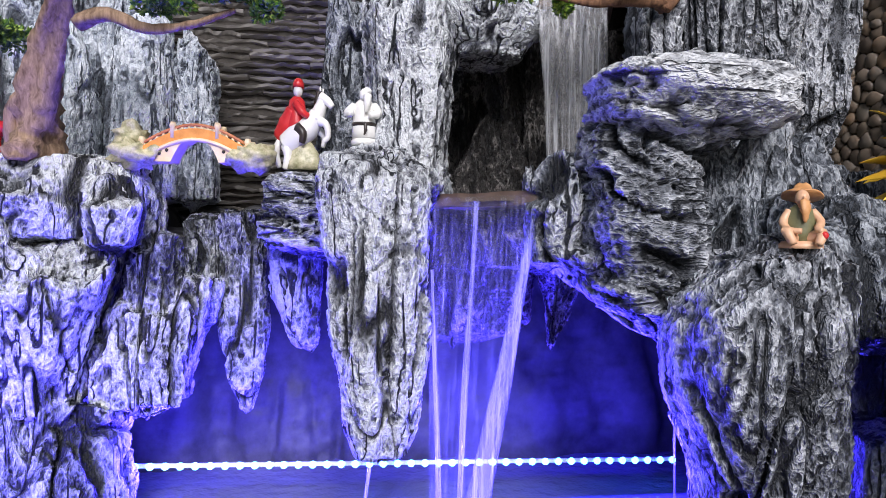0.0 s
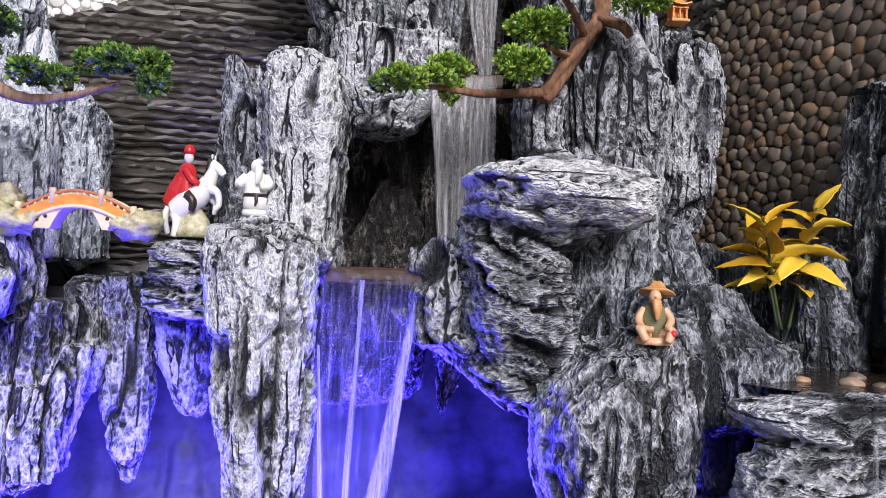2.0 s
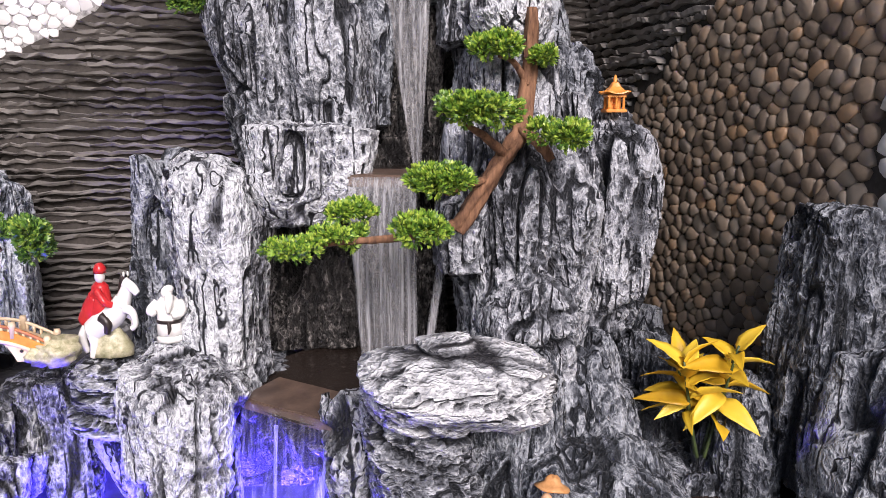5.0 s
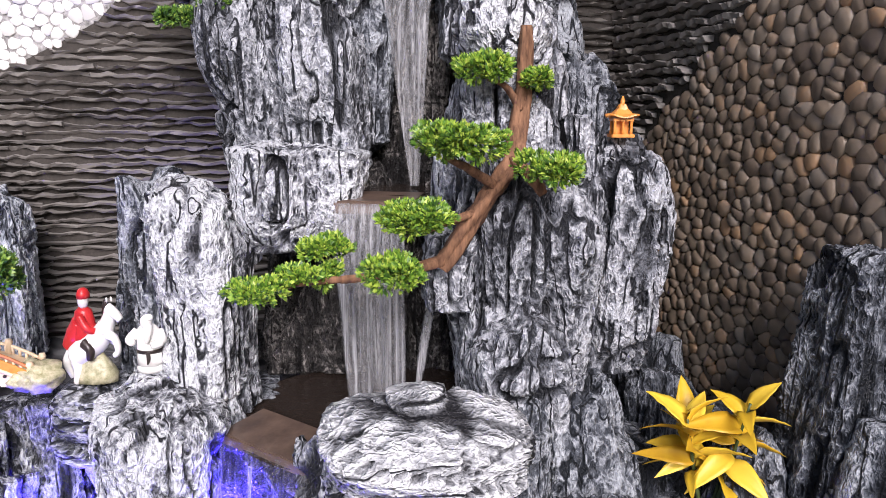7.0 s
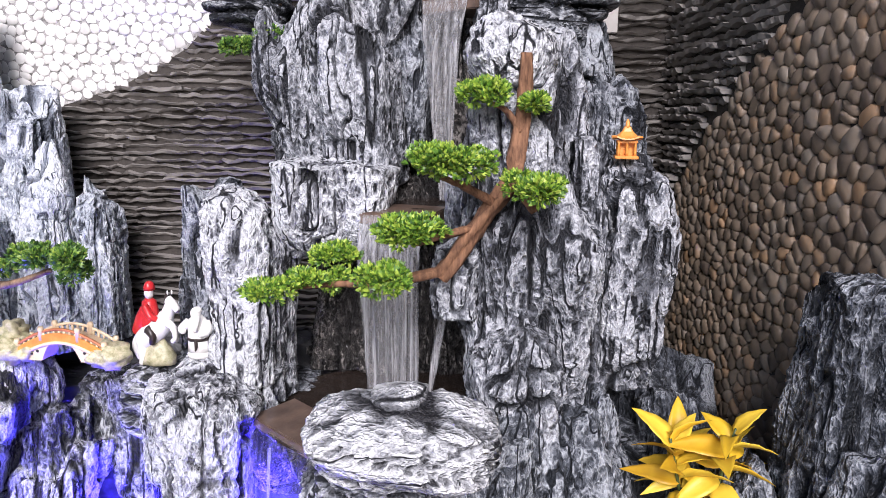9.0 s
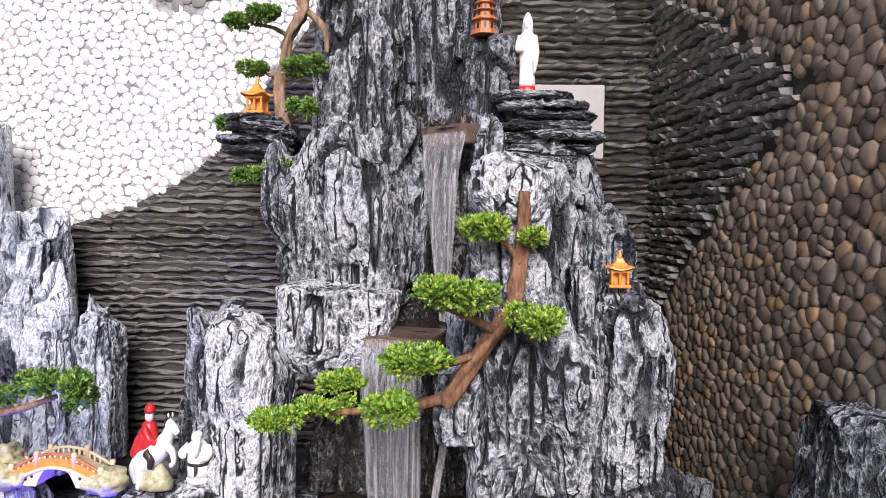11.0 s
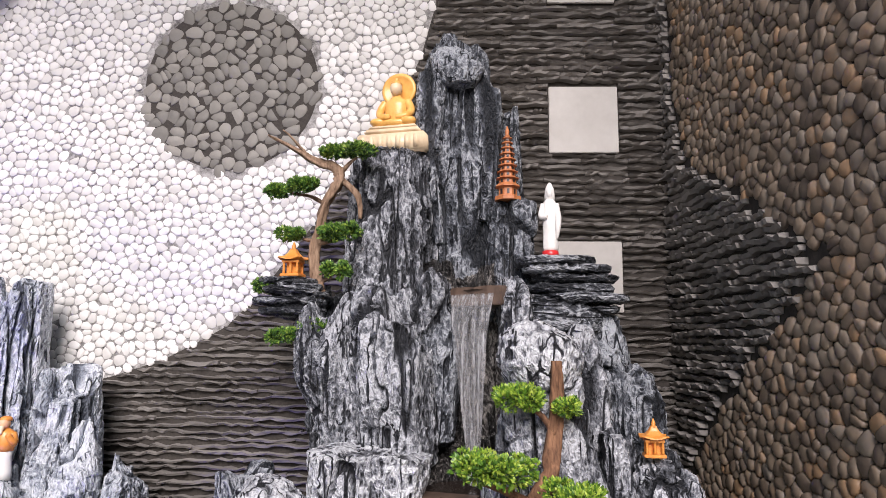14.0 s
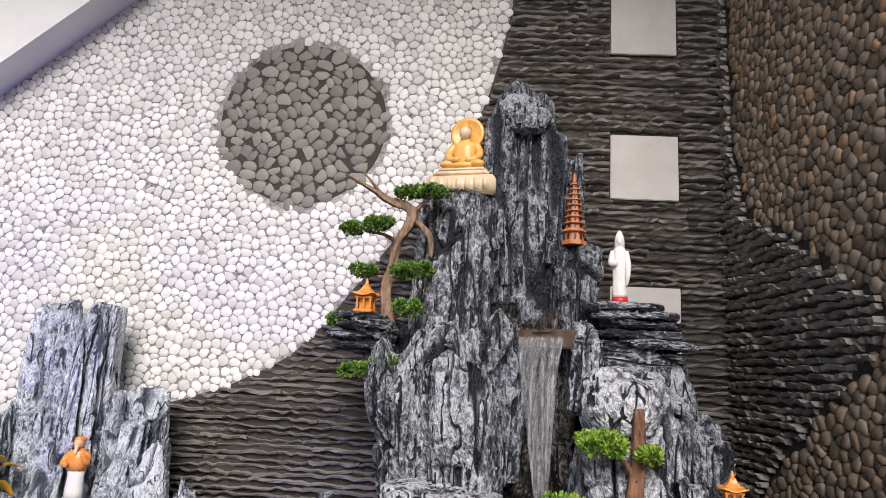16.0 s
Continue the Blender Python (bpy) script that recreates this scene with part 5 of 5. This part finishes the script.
# ---- bonsai trees ----
def foliage(centre, size, seed, parent, mat, count=420, sprig=0.0155):
    """A cushion of many small upright sprigs with an uneven outline."""
    rnd_ = random.Random(seed)
    verts, faces = [], []
    lobes = []
    for _ in range(max(3, int(size[0] / 0.014))):
        a = rnd_.random() * 2 * math.pi
        r = 0.75 * math.sqrt(rnd_.random())
        lobes.append((r * math.cos(a) * size[0], r * math.sin(a) * size[1], (0.1 + 0.5 * rnd_.random()) * size[2] * (1 - 0.5 * r), (0.45 + 0.25 * rnd_.random())))
    k = 0
    while k < count:
        lx, ly, lz, ls = lobes[rnd_.randrange(len(lobes))]
        d = Vector((rnd_.gauss(0, 1), rnd_.gauss(0, 1), rnd_.gauss(0.35, 0.9))).normalized()
        rr = ls * (0.55 + 0.5 * rnd_.random())
        p = Vector((lx + d.x * rr * min(size[0], size[1] * 1.4) * 0.8, ly + d.y * rr * size[1] * 0.8, lz + d.z * rr * size[2] * 0.9)) + Vector(centre)
        k += 1
        out = (d + Vector((0, 0, 0.55)) + Vector((rnd_.gauss(0, 0.3), rnd_.gauss(0, 0.3), 0))).normalized()
        side = out.cross(Vector((rnd_.random() - 0.5, rnd_.random() - 0.5, rnd_.random() - 0.5))).normalized()
        up = side.cross(out)
        ln = sprig * (0.6 + 0.7 * rnd_.random())
        w = ln * 0.25
        for fan in (-0.45, 0.0, 0.45):
            q = (out + side * fan).normalized()
            o = len(verts)
            verts += [p, p + q * ln * 0.55 + up * w, p + q * ln * 0.55 - up * w * 0.5 + side * w * 0.8, p + q * ln * 0.55 - up * w * 0.5 - side * w * 0.8, p + q * ln]
            faces += [(o, o + 1, o + 2), (o, o + 2, o + 3), (o, o + 3, o + 1), (o + 4, o + 2, o + 1), (o + 4, o + 3, o + 2), (o + 4, o + 1, o + 3)]
    ob = mesh_object("foliage_pad", verts, faces, mat, False)
    ob.parent = parent
    return ob


def bonsai(label, trunk, branches, pads, leaf, bark, seed, full=1.0):
    top = tagged(new("bonsai_tree"), label, "bonsai tree", "bonsai trees")
    base = Vector(trunk[0][:3])
    top.location = base
    rel = lambda p: tuple(Vector(p[:3]) - base)
    part("trunk", tube_bm([rel(p) for p in trunk], [p[3] for p in trunk], 18, seed, 0.5), bark, top, soft=True)
    for i, b in enumerate(branches):
        part("branch", tube_bm([rel(p) for p in b], [p[3] for p in b], 9, seed + i, 0.3), bark, top, soft=True)
    for i, (x, y, z, sx, sy, sz) in enumerate(pads):
        sx, sy, sz = 1.3 * full * sx, 1.25 * full * sy, 1.3 * full * sz
        n = int(150 + 125000 * sx * sy)
        foliage(rel((x, y, z)), (sx, sy, sz), seed * 50 + i, top, leaf, n)
    return top


bonsai("green bonsai with a bare reddish trunk beside the fall",
       [(1.145, 1.64, 2.33, 0.012), (1.145, 1.645, 2.22, 0.017), (1.135, 1.64, 2.10, 0.019), (1.12, 1.63, 2.03, 0.020), (1.07, 1.62, 1.965, 0.020), (1.01, 1.61, 1.885, 0.021), (0.95, 1.60, 1.80, 0.019)],
       [[(0.955, 1.60, 1.815, 0.014), (0.86, 1.57, 1.80, 0.011), (0.76, 1.57, 1.79, 0.009), (0.66, 1.55, 1.79, 0.007), (0.56, 1.52, 1.775, 0.004)],
        [(1.08, 1.62, 1.98, 0.012), (1.0, 1.55, 2.03, 0.009), (0.95, 1.52, 2.05, 0.005)],
        [(1.03, 1.61, 1.92, 0.011), (0.95, 1.54, 1.91, 0.008), (0.90, 1.50, 1.90, 0.005)],
        [(1.14, 1.64, 2.15, 0.010), (1.10, 1.63, 2.20, 0.007), (1.06, 1.63, 2.215, 0.004)],
        [(1.12, 1.63, 2.04, 0.012), (1.15, 1.56, 2.0, 0.014), (1.17, 1.55, 1.97, 0.010)]],
       [(1.05, 1.63, 2.225, 0.065, 0.05, 0.035), (1.175, 1.61, 2.205, 0.03, 0.03, 0.026), (0.96, 1.50, 2.07, 0.095, 0.06, 0.042), (1.14, 1.46, 2.02, 0.062, 0.05, 0.038),
        (0.90, 1.47, 1.92, 0.082, 0.06, 0.045), (0.845, 1.45, 1.815, 0.062, 0.05, 0.042), (0.71, 1.58, 1.845, 0.05, 0.04, 0.032), (0.70, 1.58, 1.785, 0.032, 0.03, 0.032), (0.575, 1.50, 1.775, 0.062, 0.045, 0.032), (0.645, 1.52, 1.805, 0.032, 0.03, 0.022)],
       PINE, BARK, 3, 0.9)
bonsai("tall thin bonsai with tiered green pads on the upper cliff",
       [(0.33, 2.27, 2.41, 0.026), (0.365, 2.25, 2.48, 0.024), (0.408, 2.24, 2.55, 0.021), (0.38, 2.25, 2.67, 0.018), (0.395, 2.25, 2.77, 0.017), (0.415, 2.25, 2.865, 0.016), (0.46, 2.26, 2.95, 0.018), (0.45, 2.26, 3.0, 0.017), (0.375, 2.25, 3.026, 0.014), (0.286, 2.24, 3.078, 0.008), (0.20, 2.24, 3.124, 0.003)],
       [[(0.41, 2.25, 2.87, 0.008), (0.36, 2.24, 2.895, 0.006), (0.30, 2.22, 2.90, 0.004)],
        [(0.46, 2.26, 2.98, 0.010), (0.50, 2.25, 3.02, 0.007), (0.53, 2.24, 3.04, 0.004)],
        [(0.36, 2.25, 3.03, 0.007), (0.29, 2.23, 3.11, 0.004), (0.255, 2.23, 3.14, 0.002)],
        [(0.47, 2.26, 2.96, 0.012), (0.53, 2.27, 2.90, 0.011), (0.54, 2.28, 2.82, 0.007)],
        [(0.39, 2.25, 2.73, 0.008), (0.34, 2.24, 2.74, 0.005)],
        [(0.39, 2.25, 2.72, 0.008), (0.45, 2.24, 2.73, 0.005)],
        [(0.40, 2.24, 2.58, 0.008), (0.45, 2.23, 2.60, 0.005)],
        [(0.37, 2.25, 2.55, 0.008), (0.30, 2.22, 2.54, 0.005)],
        [(0.36, 2.25, 2.47, 0.010), (0.39, 2.21, 2.42, 0.006), (0.40, 2.18, 2.40, 0.004)]],
       [(0.515, 2.22, 3.052, 0.085, 0.05, 0.022), (0.275, 2.22, 2.905, 0.048, 0.04, 0.022), (0.355, 2.20, 2.910, 0.045, 0.04, 0.024), (0.305, 2.23, 2.742, 0.040, 0.035, 0.022),
        (0.475, 2.20, 2.742, 0.062, 0.045, 0.034), (0.465, 2.20, 2.615, 0.034, 0.035, 0.030), (0.243, 2.20, 2.555, 0.040, 0.035, 0.028), (0.300, 2.18, 2.385, 0.032, 0.035, 0.026), (0.405, 2.15, 2.408, 0.050, 0.04, 0.028)],
       PINE_DARK, BARK_PALE, 5, 1.1)
bonsai("bonsai with a thick brown trunk and one long level branch",
       [(-0.637, 1.940, 1.420, 0.075), (-0.624, 1.930, 1.501, 0.058), (-0.597, 1.900, 1.599, 0.046), (-0.559, 1.860, 1.706, 0.036), (-0.516, 1.800, 1.801, 0.030), (-0.496, 1.765, 1.891, 0.020), (-0.45, 1.75, 1.95, 0.008)],
       [[(-0.46, 1.77, 1.74, 0.020), (-0.38, 1.75, 1.755, 0.016), (-0.29, 1.74, 1.725, 0.013), (-0.19, 1.73, 1.735, 0.010), (-0.08, 1.72, 1.775, 0.006)],
        [(-0.45, 1.77, 1.82, 0.009), (-0.52, 1.74, 1.85, 0.006)],
        [(-0.66, 1.95, 1.41, 0.030), (-0.68, 1.93, 1.52, 0.025), (-0.64, 1.90, 1.60, 0.012)]],
       [(-0.04, 1.70, 1.805, 0.052, 0.045, 0.034), (-0.125, 1.71, 1.80, 0.042, 0.04, 0.028), (-0.012, 1.69, 1.768, 0.030, 0.03, 0.030), (-0.24, 1.70, 1.765, 0.05, 0.04, 0.024), (-0.37, 1.76, 1.90, 0.075, 0.05, 0.032), (-0.51, 1.74, 1.86, 0.07, 0.05, 0.036), (-0.38, 1.76, 1.835, 0.05, 0.04, 0.022), (-0.68, 1.85, 1.72, 0.06, 0.05, 0.035)],
       PINE_DARK, BARK_PALE, 7, 1.1)


# ---- broad-leaved yellow plant ----
def leaf_bm(length, width, droop, fold):
    bm = bmesh.new()
    cols = []
    n = 9
    for k in range(n + 1):
        t = k / n
        w = width * (math.sin(math.pi * min(1, t ** 0.8)) ** 0.8) * (1 - 0.25 * t) + 0.0006
        y = length * t
        z = -droop * t * t * length
        cols.append([(x * w, y, z + fold * abs(x) * w + 0.0015 * math.sin(t * 22) * abs(x)) for x in (-1, -0.5, 0, 0.5, 1)])
    up = [[bm.verts.new(p) for p in c] for c in cols]
    dn = [[bm.verts.new((p[0], p[1], p[2] - 0.0012)) for p in c] for c in cols]
    for a, b, c, d in zip(up, up[1:], dn, dn[1:]):
        for i in range(4):
            bm.faces.new((a[i], a[i + 1], b[i + 1], b[i]))
            bm.faces.new((c[i], d[i], d[i + 1], c[i + 1]))
        bm.faces.new((a[0], b[0], d[0], c[0]))
        bm.faces.new((a[4], c[4], d[4], b[4]))
    return bm


def yellow_plant(x, y, z, label, seed, count=26, size=1.0):
    rnd_ = random.Random(seed)
    top = tagged(new("plant"), label, "plant")
    top.location = (x, y, z)
    for s in range(4):
        a = s * 1.57 + 0.5
        tip = (0.085 * math.cos(a) * size, 0.055 * math.sin(a) * size, (0.17 + 0.035 * s) * size)
        part("stem", tube_bm([(0.012 * math.cos(a), 0.012 * math.sin(a), 0), (0.04 * math.cos(a) * size, 0.025 * math.sin(a), 0.09 * size), tip], [0.005, 0.004, 0.003], 8), STEM, top, soft=True)
        n = count // 4
        for k in range(n):
            f = 0.5 + 0.5 * k / n
            ang = k * 137.5 + s * 70 + rnd_.uniform(-25, 25)
            ln = rnd_.uniform(0.066, 0.105) * size
            bm = leaf_bm(ln, ln * rnd_.uniform(0.22, 0.30), rnd_.uniform(0.3, 0.9), 0.35)
            lift = 8 + 55 * (k / n) + rnd_.uniform(-22, 22)
            bm.transform(Matrix.Translation((tip[0] * f, tip[1] * f, tip[2] * f)) @ pose(0, 0, 0, 0, 0, ang) @ pose(0, 0, 0, lift, rnd_.uniform(-40, 40), 0))
            part("leaf", bm, YELLOW_LEAF, top, soft=True)
    return top


yellow_plant(1.55, 1.43, 1.225, "yellow broad-leaved plant rooted beside the side pool", 4, 48, 1.12)
yellow_plant(-1.02, 2.25, 1.86, "yellow-leaved plant at the end of the rockery", 8, 15, 0.9)


# ---- wall facing: slate strips, pebbles and tiles, each a piece of its own ----
CIRCLE = (-0.11, 3.50, 0.395)
TILES = [(1.29, 1.588, z, z + 0.298) for z in (2.505, 3.19, 3.88)]


def white_edge(z):
    return np.interp(z, (2.0, 2.2, 2.31, 2.44, 2.59, 3.0, 3.37, 3.63, 3.86, 4.14, 5.2), (-1.6, -0.61, -0.29, -0.06, 0.08, 0.38, 0.62, 0.74, 0.80, 0.85, 0.86))


def slate_reach(z):
    """How far the slate runs out along the side wall from the corner."""
    return np.interp(z, (1.7, 1.95, 2.15, 2.3, 2.45, 2.62, 2.72, 2.85, 3.1, 3.4, 4.2), (0.02, 0.13, 0.34, 0.55, 0.78, 0.98, 0.82, 0.60, 0.17, 0.06, 0.03))


def soffit_z(x):
    return 1.83 + (x + 3.6) * 3.2 / 3.7


def back_place(u, v, w):
    return (u, WALL_Y + 0.012 - w, v)


def side_place(u, v, w):
    return (side_x(u) + 0.012 - w, u, v)


def pack_cells(u0, u1, v0, v1, step, jitter, inside, seed, stretch=1.0):
    """Pebbles packed side by side: (centre, outline) of each."""
    rnd = random.Random(seed)
    grid = {}
    for j in range(int((v1 - v0) / (step * 0.87)) + 1):
        for i in range(int((u1 - u0) / (step * stretch)) + 1):
            u = u0 + (i + 0.5 * (j % 2) + jitter * (rnd.random() - 0.5)) * step * stretch
            v = v0 + (j + jitter * (rnd.random() - 0.5)) * step * 0.87
            grid[i, j] = (u, v)
    out = []
    for (i, j), (u, v) in grid.items():
        if not inside(u, v):
            continue
        r = step * 1.15
        poly = [(r * stretch * math.cos(a * math.pi / 6), r * math.sin(a * math.pi / 6)) for a in range(12)]
        for di in (-2, -1, 0, 1, 2):
            for dj in (-2, -1, 0, 1, 2):
                if (di or dj) and (i + di, j + dj) in grid:
                    pu, pv = grid[i + di, j + dj]
                    dx, dy = pu - u, pv - v
                    m = 0.5 * (dx * dx + dy * dy)
                    nxt = []
                    for a, b in zip(poly, poly[1:] + poly[:1]):
                        sa_, sb_ = a[0] * dx + a[1] * dy - m, b[0] * dx + b[1] * dy - m
                        if sa_ <= 0:
                            nxt.append(a)
                        if (sa_ < 0) != (sb_ < 0):
                            t = sa_ / (sa_ - sb_)
                            nxt.append((a[0] + (b[0] - a[0]) * t, a[1] + (b[1] - a[1]) * t))
                    poly = nxt
        if len(poly) > 3:
            out.append(((u, v), poly))
    return out


def pebble_geometry(centre, poly, place, shrink, height, rnd, rings=((1.0, 0.0), (0.97, 0.70), (0.86, 0.97))):
    """A rounded stone with ten sides and three rings."""
    mx, my = sum(p[0] for p in poly) / len(poly), sum(p[1] for p in poly) / len(poly)
    ring = []
    for k in range(10):
        a = 2 * math.pi * k / 10
        c, s = math.cos(a), math.sin(a)
        best = 9.0
        for p, q in zip(poly, poly[1:] + poly[:1]):
            px, py, ex, ey = p[0] - mx, p[1] - my, q[0] - p[0], q[1] - p[1]
            det = c * -ey + s * ex
            if abs(det) > 1e-9:
                t = (px * -ey + py * ex) / det
                f = (c * py - s * px) / det
                if t > 0 and -0.01 <= f <= 1.01:
                    best = min(best, t)
        ring.append(best)
    ring = [(ring[k - 1] + 6 * ring[k] + ring[(k + 1) % 10]) / 8 * shrink for k in range(10)]
    h = height * (0.75 + 0.5 * rnd.random())
    tu, tv = 0.25 * (rnd.random() - 0.5), 0.25 * (rnd.random() - 0.5)
    verts = []
    for f, w in rings:
        for k in range(10):
            a = 2 * math.pi * k / 10
            x, y = ring[k] * f * math.cos(a), ring[k] * f * math.sin(a)
            verts.append(place(centre[0] + mx + x, centre[1] + my + y, h * w + (x * tu + y * tv) * w))
    verts.append(place(centre[0] + mx, centre[1] + my, h))
    faces = []
    for r in (0, 10):
        for k in range(10):
            faces.append((r + k, r + (k + 1) % 10, r + 10 + (k + 1) % 10, r + 10 + k))
    for k in range(10):
        faces.append((20 + k, 20 + (k + 1) % 10, 30))
    return verts, faces


def slate_geometry(u0, u1, z0, z1, place, rnd):
    n = 11
    phase = 131.0 * z0 + 6.283 * rnd.random() * 0.15
    proud = 0.012 + 0.024 * rnd.random()
    verts, faces = [], []
    for k in range(n):
        u = u0 + (u1 - u0) * k / (n - 1)
        wave = 0.0042 * math.sin(u * 62 + phase + 1.7 * math.sin(u * 17)) + 0.004 * math.sin(u * 9 + 3 * math.sin(z0 * 47))
        top_z = z1 + 0.005 * (rnd.random() - 0.5) + wave
        bot_z = z0 + 0.004 + 0.005 * (rnd.random() - 0.5) + wave
        w = proud + 0.008 * (rnd.random() - 0.5)
        verts += [place(u, bot_z, 0.0), place(u, bot_z + 0.003, w - 0.009 * rnd.random()), place(u, top_z - 0.002, w + 0.004), place(u, top_z, 0.0)]
    for k in range(n - 1):
        a, b = 4 * k, 4 * k + 4
        for r in range(3):
            faces.append((a + r, b + r, b + r + 1, a + r + 1))
    faces.append((0, 1, 2, 3))
    e = 4 * (n - 1)
    faces.append((e + 3, e + 2, e + 1, e))
    return verts, faces


def lay(pieces, name, rest_name, mat, parent, soft, near, count=300):
    """The pieces nearest to a point of the plan as objects of their own, the rest joined."""
    pieces.sort(key=lambda p: sum((a - b) ** 2 for a, b in zip(p[0][0], near)))
    for verts, faces in pieces[:count]:
        under(mesh_object(name, verts, faces, mat, soft), parent)
    verts, faces = [], []
    for v, f in pieces[count:]:
        o = len(verts)
        verts += v
        faces += [tuple(i + o for i in g) for g in f]
    if verts:
        tagged(under(mesh_object(rest_name, verts, faces, mat, soft), parent), kind="stuff")


def in_circle(u, v, grow=0.0):
    return math.hypot(u - CIRCLE[0], v - CIRCLE[1]) < CIRCLE[2] + grow


rnd = random.Random(5)
FLAT = ((1.0, 0.0), (0.975, 0.78), (0.90, 1.0))
# light mortar bed under the white pebbles
bed, bed_faces = [], []
zz = np.linspace(2.02, 4.75, 40)
for z in zz:
    bed += [(-3.4, WALL_Y + 0.0105, z), (float(white_edge(z)) - 0.012, WALL_Y + 0.0105, z)]
for k in range(len(zz) - 1):
    bed_faces.append((2 * k, 2 * k + 1, 2 * k + 3, 2 * k + 2))
under(mesh_object("mortar_bed", bed, bed_faces, GROUT_LIGHT, False), wall_back)
disc = lathe_bm([(CIRCLE[2] - 0.008, 0), (CIRCLE[2] - 0.010, 0.003)], 64)
disc.transform(Matrix.Translation((CIRCLE[0], WALL_Y + 0.0118, CIRCLE[1])) @ pose(0, 0, 0, 90, 0, 0))
part("disc_bed", disc, GROUT_DARK, wall_back)

white = pack_cells(-2.4, 0.95, 2.0, 4.55, 0.042, 0.95, lambda u, v: u < white_edge(v) - 0.018 and not in_circle(u, v, 0.012) and v < soffit_z(u) + 0.02, 1)
lay([pebble_geometry(c, p, back_place, 0.965, 0.0045, rnd, FLAT) for c, p in white], "white_pebble", "white_pebbles", WHITE_PEBBLE, wall_back, True, (0.0, WALL_Y, 2.7))
grey = pack_cells(-0.55, 0.35, 3.05, 3.95, 0.050, 1.15, lambda u, v: in_circle(u, v, -0.008), 2, 1.25)
lay([pebble_geometry(c, p, back_place, 1.0, 0.0055, rnd, FLAT) for c, p in grey], "grey_pebble", "grey_pebbles", GREY_PEBBLE, wall_back, True, (0.0, WALL_Y, 3.3))
brown = pack_cells(0.75, 2.69, 1.1, 4.5, 0.046, 1.05, lambda u, v: WALL_Y - u > slate_reach(v) + 0.03 and not (u < 1.28 + 0.06 * math.sin(v * 4) and v < 2.14), 3)
lay([pebble_geometry(c, p, side_place, 1.035, 0.013, rnd, ((1.0, 0.0), (0.95, 0.62), (0.76, 0.93))) for c, p in brown], "brown_pebble", "brown_pebbles", BROWN_PEBBLE, wall_side, True, (1.85, 1.9, 2.2))
pale = pack_cells(0.75, 1.4, 1.1, 2.2, 0.055, 0.7, lambda u, v: u < 1.27 + 0.06 * math.sin(v * 4) and v < 2.12, 4)
lay([pebble_geometry(c, p, side_place, 0.98, 0.018, rnd) for c, p in pale], "white_pebble", "white_pebbles", WHITE_PEBBLE, wall_side, True, (1.9, 1.25, 1.8))

slates = []
pitch = 0.028
for j in range(int((4.6 - 0.9) / pitch)):
    z0 = 0.9 + j * pitch
    zm = z0 + pitch / 2
    start = -1.9 if zm < 2.0 else max(-1.9, float(white_edge(zm)))
    spans = [(start, CORNER_X)]
    for x0, x1, t0, t1 in TILES:
        if t0 - 0.004 < zm < t1 + 0.004:
            spans = [(start, x0 - 0.004), (x1 + 0.004, CORNER_X)]
    for s0, s1 in spans:
        u = s0
        while u < s1 - 0.02:
            e = min(s1, u + 0.14 + 0.30 * rnd.random())
            if s1 - e < 0.05:
                e = s1
            slates.append(slate_geometry(u, e - 0.002, z0 + 0.002, z0 + pitch - 0.005 - 0.007 * rnd.random(), back_place, rnd))
            u = e
lay(slates, "slate", "slates", SLATE, wall_back, False, (0.2, WALL_Y, 2.1))
slates = []
for j in range(int((4.3 - 1.7) / pitch)):
    z0 = 1.7 + j * pitch
    reach = float(slate_reach(z0 + pitch / 2)) * (1 + 0.12 * (rnd.random() - 0.5))
    u = 0.0
    while u < reach - 0.03:
        e = min(reach, u + 0.08 + 0.2 * rnd.random())
        slates.append(slate_geometry(WALL_Y - u, WALL_Y - e + 0.002, z0 + 0.002, z0 + pitch - 0.003, side_place, rnd))
        u = e
lay(slates, "slate", "slates", SLATE, wall_side, False, (1.8, 2.2, 2.6))
for x0, x1, z0, z1 in TILES:
    part("wall_tile", box_bm(x0, x1, WALL_Y - 0.006, WALL_Y + 0.010, z0, z1, 0.003), TILE, wall_back)
